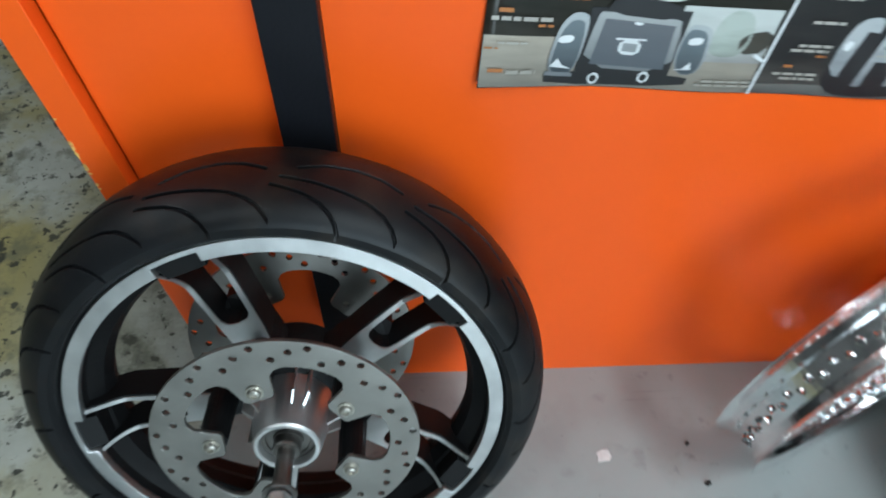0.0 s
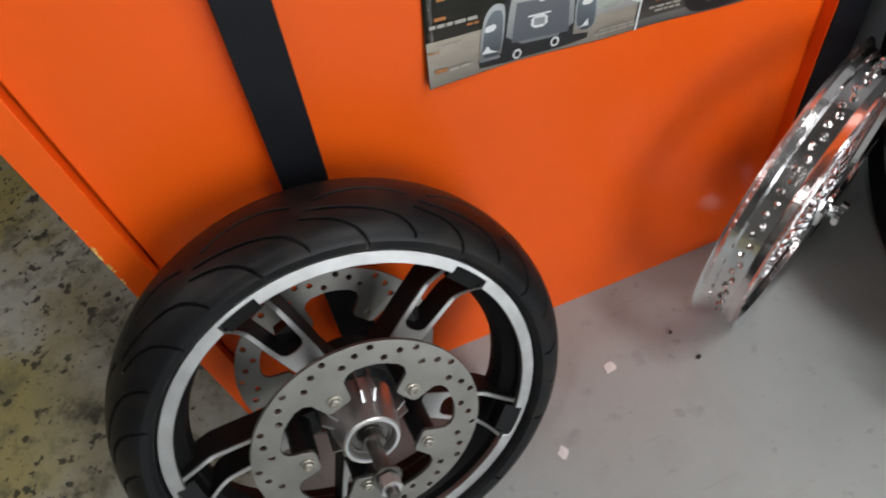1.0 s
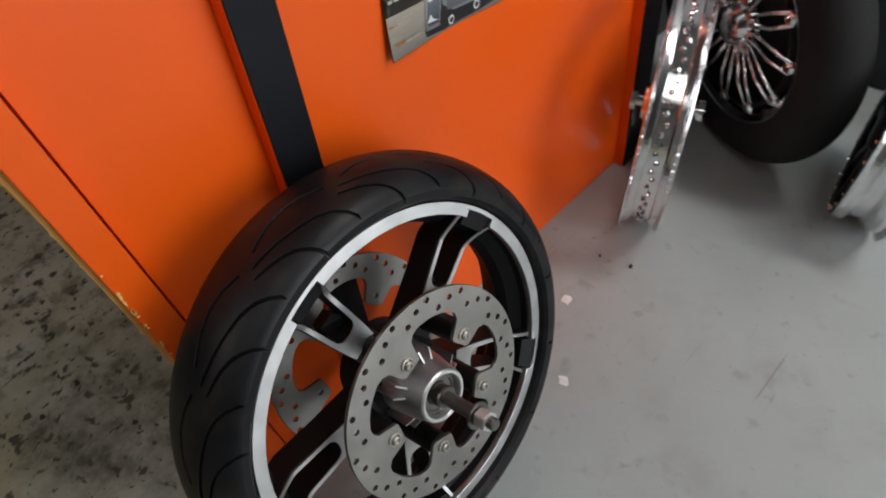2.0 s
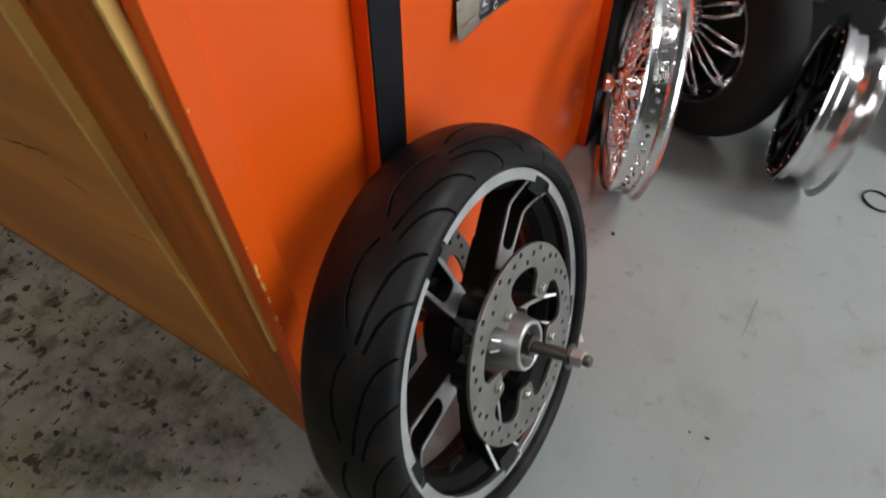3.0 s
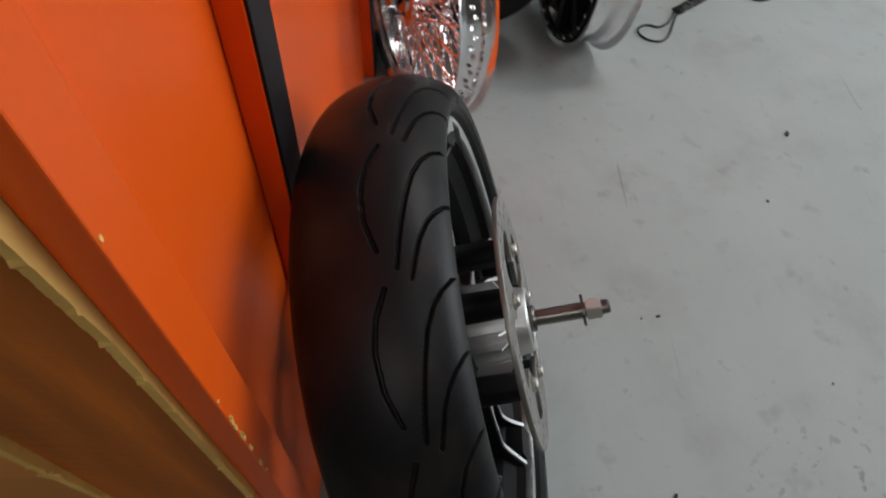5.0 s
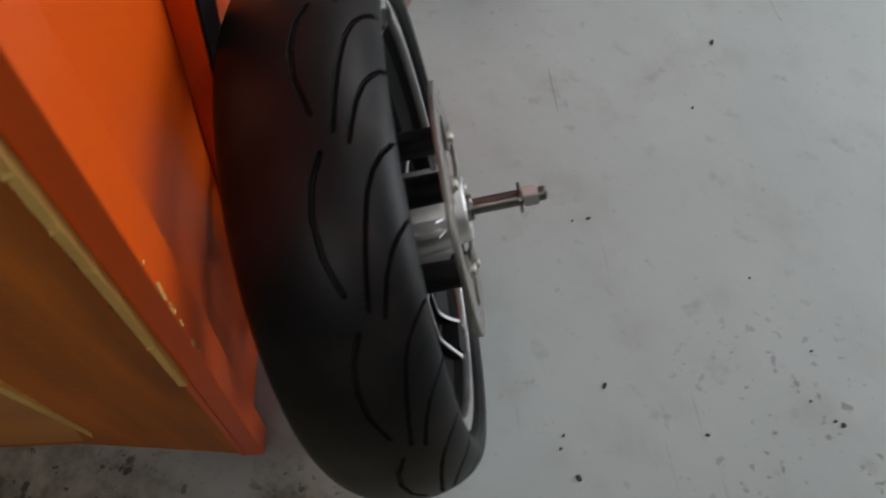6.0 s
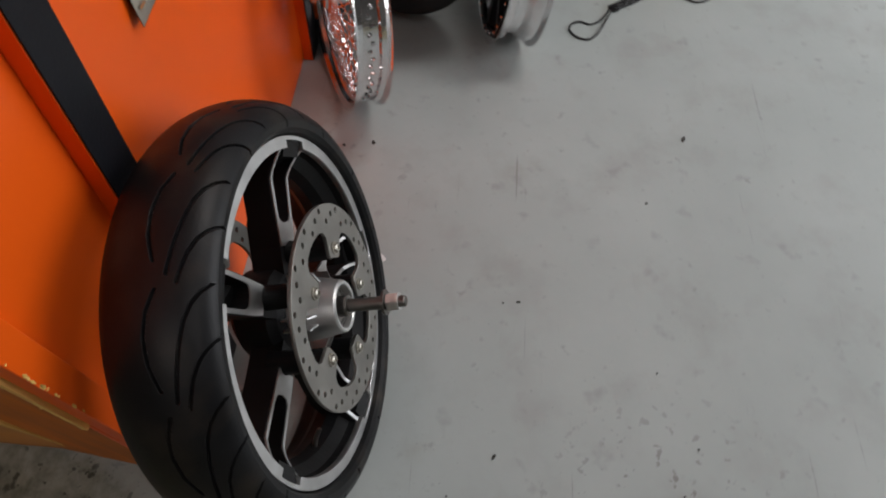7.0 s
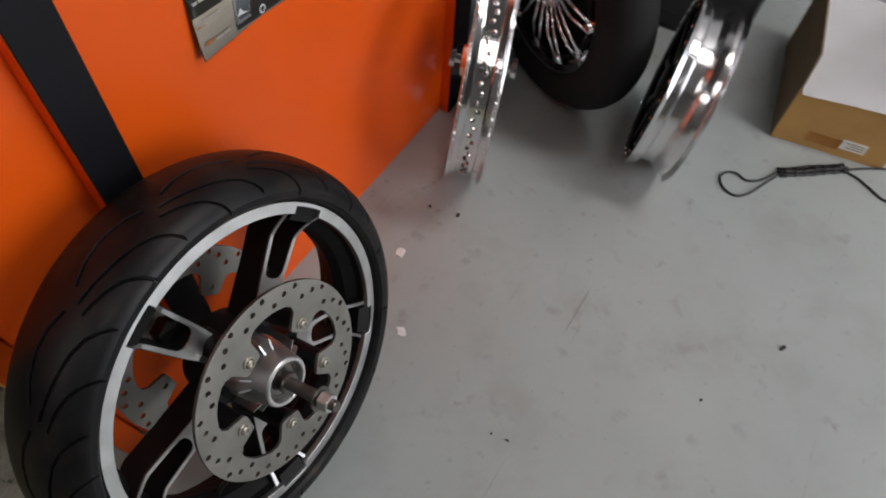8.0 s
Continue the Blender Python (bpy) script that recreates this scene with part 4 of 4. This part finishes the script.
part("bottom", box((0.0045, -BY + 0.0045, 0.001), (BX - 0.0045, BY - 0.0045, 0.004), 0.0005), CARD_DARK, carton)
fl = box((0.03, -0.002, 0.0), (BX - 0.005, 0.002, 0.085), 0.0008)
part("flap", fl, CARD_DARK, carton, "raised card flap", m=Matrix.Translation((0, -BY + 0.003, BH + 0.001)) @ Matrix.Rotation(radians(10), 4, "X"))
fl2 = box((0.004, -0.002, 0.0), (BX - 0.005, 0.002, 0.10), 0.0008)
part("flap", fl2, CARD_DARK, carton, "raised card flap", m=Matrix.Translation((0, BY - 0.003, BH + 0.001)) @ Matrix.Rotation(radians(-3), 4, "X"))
part("address_label", box((-0.0012, -0.077, 0.026), (-0.0003, -0.019, 0.056), 0.0003), LABEL, carton, "cream paper label with faint writing")
for k, w in enumerate((0.040, 0.032, 0.044)):
    part("label_bar", box((-0.0018, -0.072, 0.033 + 0.007 * k), (-0.0014, -0.072 + w, 0.035 + 0.007 * k), 0), CARD_DARK, carton)
part("old_tape", box((-0.0010, -0.018, 0.020), (-0.0003, 0.060, 0.050), 0.0003), material("brown_tape", (0.36, 0.15, 0.03), 0.4, vary=0.25, scale=20), carton, "torn brown tape")
bm = bmesh.new()
rows = []
for i in range(25):
    u = i / 24
    x = -0.016 + u * 0.40
    y1 = BY - 0.006 + 0.006 * u
    y0 = -BY - 0.022 * max(0, 1 - u * 5) + 0.05 * min(1, u * 2.2) ** 0.6
    rows.append([bm.verts.new((x, y0 + (y1 - y0) * j / 12, BH + 0.003 + 0.006 * math.sin(u * 5 + j * 0.3) + 0.03 * u + (0.012 * (1 - j / 12) ** 3) * (1 - u))) for j in range(13)])
for a, b in zip(rows, rows[1:]):
    for j in range(12):
        bm.faces.new((a[j], a[j + 1], b[j + 1], b[j]))
bmesh.ops.solidify(bm, geom=bm.faces[:], thickness=0.0025)
tagged(part("white_sheet", bm, WHITE, None, smooth=True, m=pose(1.527, -0.865, 0, 0, 0, 10)), "white foam sheet lying across the open carton", "packing sheet")

LOOP_A = [(1.390, -0.791), (1.338, -0.768), (1.290, -0.748), (1.262, -0.722), (1.268, -0.690), (1.294, -0.672), (1.320, -0.680), (1.330, -0.703), (1.322, -0.728), (1.345, -0.758), (1.396, -0.785)]
LOOP_B = [(1.495, -0.923), (1.543, -0.985), (1.564, -1.036), (1.540, -1.073), (1.505, -1.080), (1.464, -1.057), (1.452, -1.022), (1.470, -0.985), (1.486, -0.950), (1.488, -0.915)]


def smooth_line(pts, n=6):
    out = []
    for i in range(len(pts) - 1):
        p0, p1, p2, p3 = (Vector(pts[min(max(i + d, 0), len(pts) - 1)]) for d in (-1, 0, 1, 2))
        for k in range(n):
            t = k / n
            out.append(0.5 * (2 * p1 + (p2 - p0) * t + (2 * p0 - 5 * p1 + 4 * p2 - p3) * t * t + (3 * p1 - p0 - 3 * p2 + p3) * t ** 3))
    return [(v.x, v.y) for v in out] + [pts[-1]]


cord = empty("cable", pose(1.44, -0.86, 0), "black cable tied in a bundle on the floor", "cable")
shift = Matrix.Translation((-1.44, 0.86, 0))
part("loop", tube([(x, y, 0.0035) for x, y in smooth_line(LOOP_A)], 0.0028, 8), CABLE, cord, smooth=True, m=shift)
part("loop", tube([(x, y, 0.0035) for x, y in smooth_line(LOOP_B)], 0.0028, 8), CABLE, cord, smooth=True, m=shift)
for k in range(4):
    dx, dz = ((-0.005, 0.004), (0.005, 0.004), (0.0, 0.0105), (0.011, 0.006))[k]
    part("strand", tube([(1.387 + dx + 0.110 * q / 8, -0.789 - 0.135 * q / 8 + dx * 0.8 + 0.002 * math.sin(q * 1.3 + k), dz) for q in range(9)], 0.0036, 8), CABLE, cord, smooth=True, m=shift)
for q in range(7):
    f = (q + 0.5) / 7
    ring = [(1.387 + 0.110 * f + 0.012 * math.cos(t) * 0.78, -0.789 - 0.135 * f + 0.012 * math.cos(t) * 0.62, 0.0075 + 0.0095 * math.sin(t)) for t in (2 * math.pi * k / 14 for k in range(14))]
    part("wrap", tube([(x, y, max(0.002, z)) for x, y, z in ring], 0.0014, 6, cyclic=True), CABLE, cord, smooth=True, m=shift)

cabinet = empty("tool_cabinet", pose(1.93, -0.25, 0), "dark painted steel tool cabinet against the wall", "cabinet")
part("carcass", box((-0.185, -0.305, 0.0), (0.119, 0.40, 0.95), 0.004), DARK, cabinet)
for k in range(4):
    d = part("drawer_front", box((-0.197, -0.300, 0.06 + 0.22 * k), (-0.186, 0.39, 0.27 + 0.22 * k), 0.003), DARK, cabinet)
    part("handle", tube([(-0.204, -0.15, 0.24 + 0.22 * k), (-0.204, 0.15, 0.24 + 0.22 * k)], 0.006, 10), DARK_STEEL, d)
board = tagged(part("dark_board", box((1.225, 0.215, 0.0), (1.76, 0.24, 1.1), 0.002), DARK), "dark board standing beside the end of the counter", "board")


# ---- flakes and grit on the floor ----
def flake(name, x, y, size, mat, label, cat, thick, turn, seed, aspect=0.75):
    rnd = random.Random(seed)
    pts = [(size * (0.6 + 0.5 * rnd.random()) * math.cos(a), size * aspect * (0.6 + 0.5 * rnd.random()) * math.sin(a)) for a in (2 * math.pi * k / 9 for k in range(9))]
    ob = part(name, prism(pts, 0.0002, lambda px, py: thick * (0.6 + 0.8 * rnd.random())), mat, None, m=pose(x, y, 0, 0, 0, turn))
    return tagged(ob, label, cat, "floor debris")


flake("paint_flake", 0.695, -0.161, 0.016, CHIP, "white paint flake on the grey floor", "flake", 0.0015, 30, 1)
flake("paint_flake", 0.539, -0.269, 0.013, CHIP, "white paint flake on the grey floor", "flake", 0.0012, 80, 2)
for k, (x, y, sz) in enumerate(((0.935, -0.932, 0.0105), (0.848, -0.212, 0.0065), (0.834, -0.146, 0.004), (0.464, -0.553, 0.0048), (0.737, -0.829, 0.004), (0.156, -0.517, 0.005), (0.078, -0.881, 0.005),
                                (0.076, -0.986, 0.006), (0.338, -0.816, 0.0022), (0.117, -0.842, 0.0025), (0.083, -0.440, 0.0022), (0.065, -0.433, 0.0028), (0.073, -0.658, 0.003), (0.084, -0.870, 0.003), (0.200, -0.876, 0.002), (0.459, -0.523, 0.002), (0.023, -0.451, 0.005), (-0.077, 0.453, 0.007), (-0.157, 0.433, 0.008), (-0.042, 0.281, 0.007))):
    flake("grit", x, y, sz, GRIT, "dark crumb of dirt on the floor", "dirt", 0.003, 37 * k - 20, 10 + k, 0.42 if k in (0, 3) else 0.75)
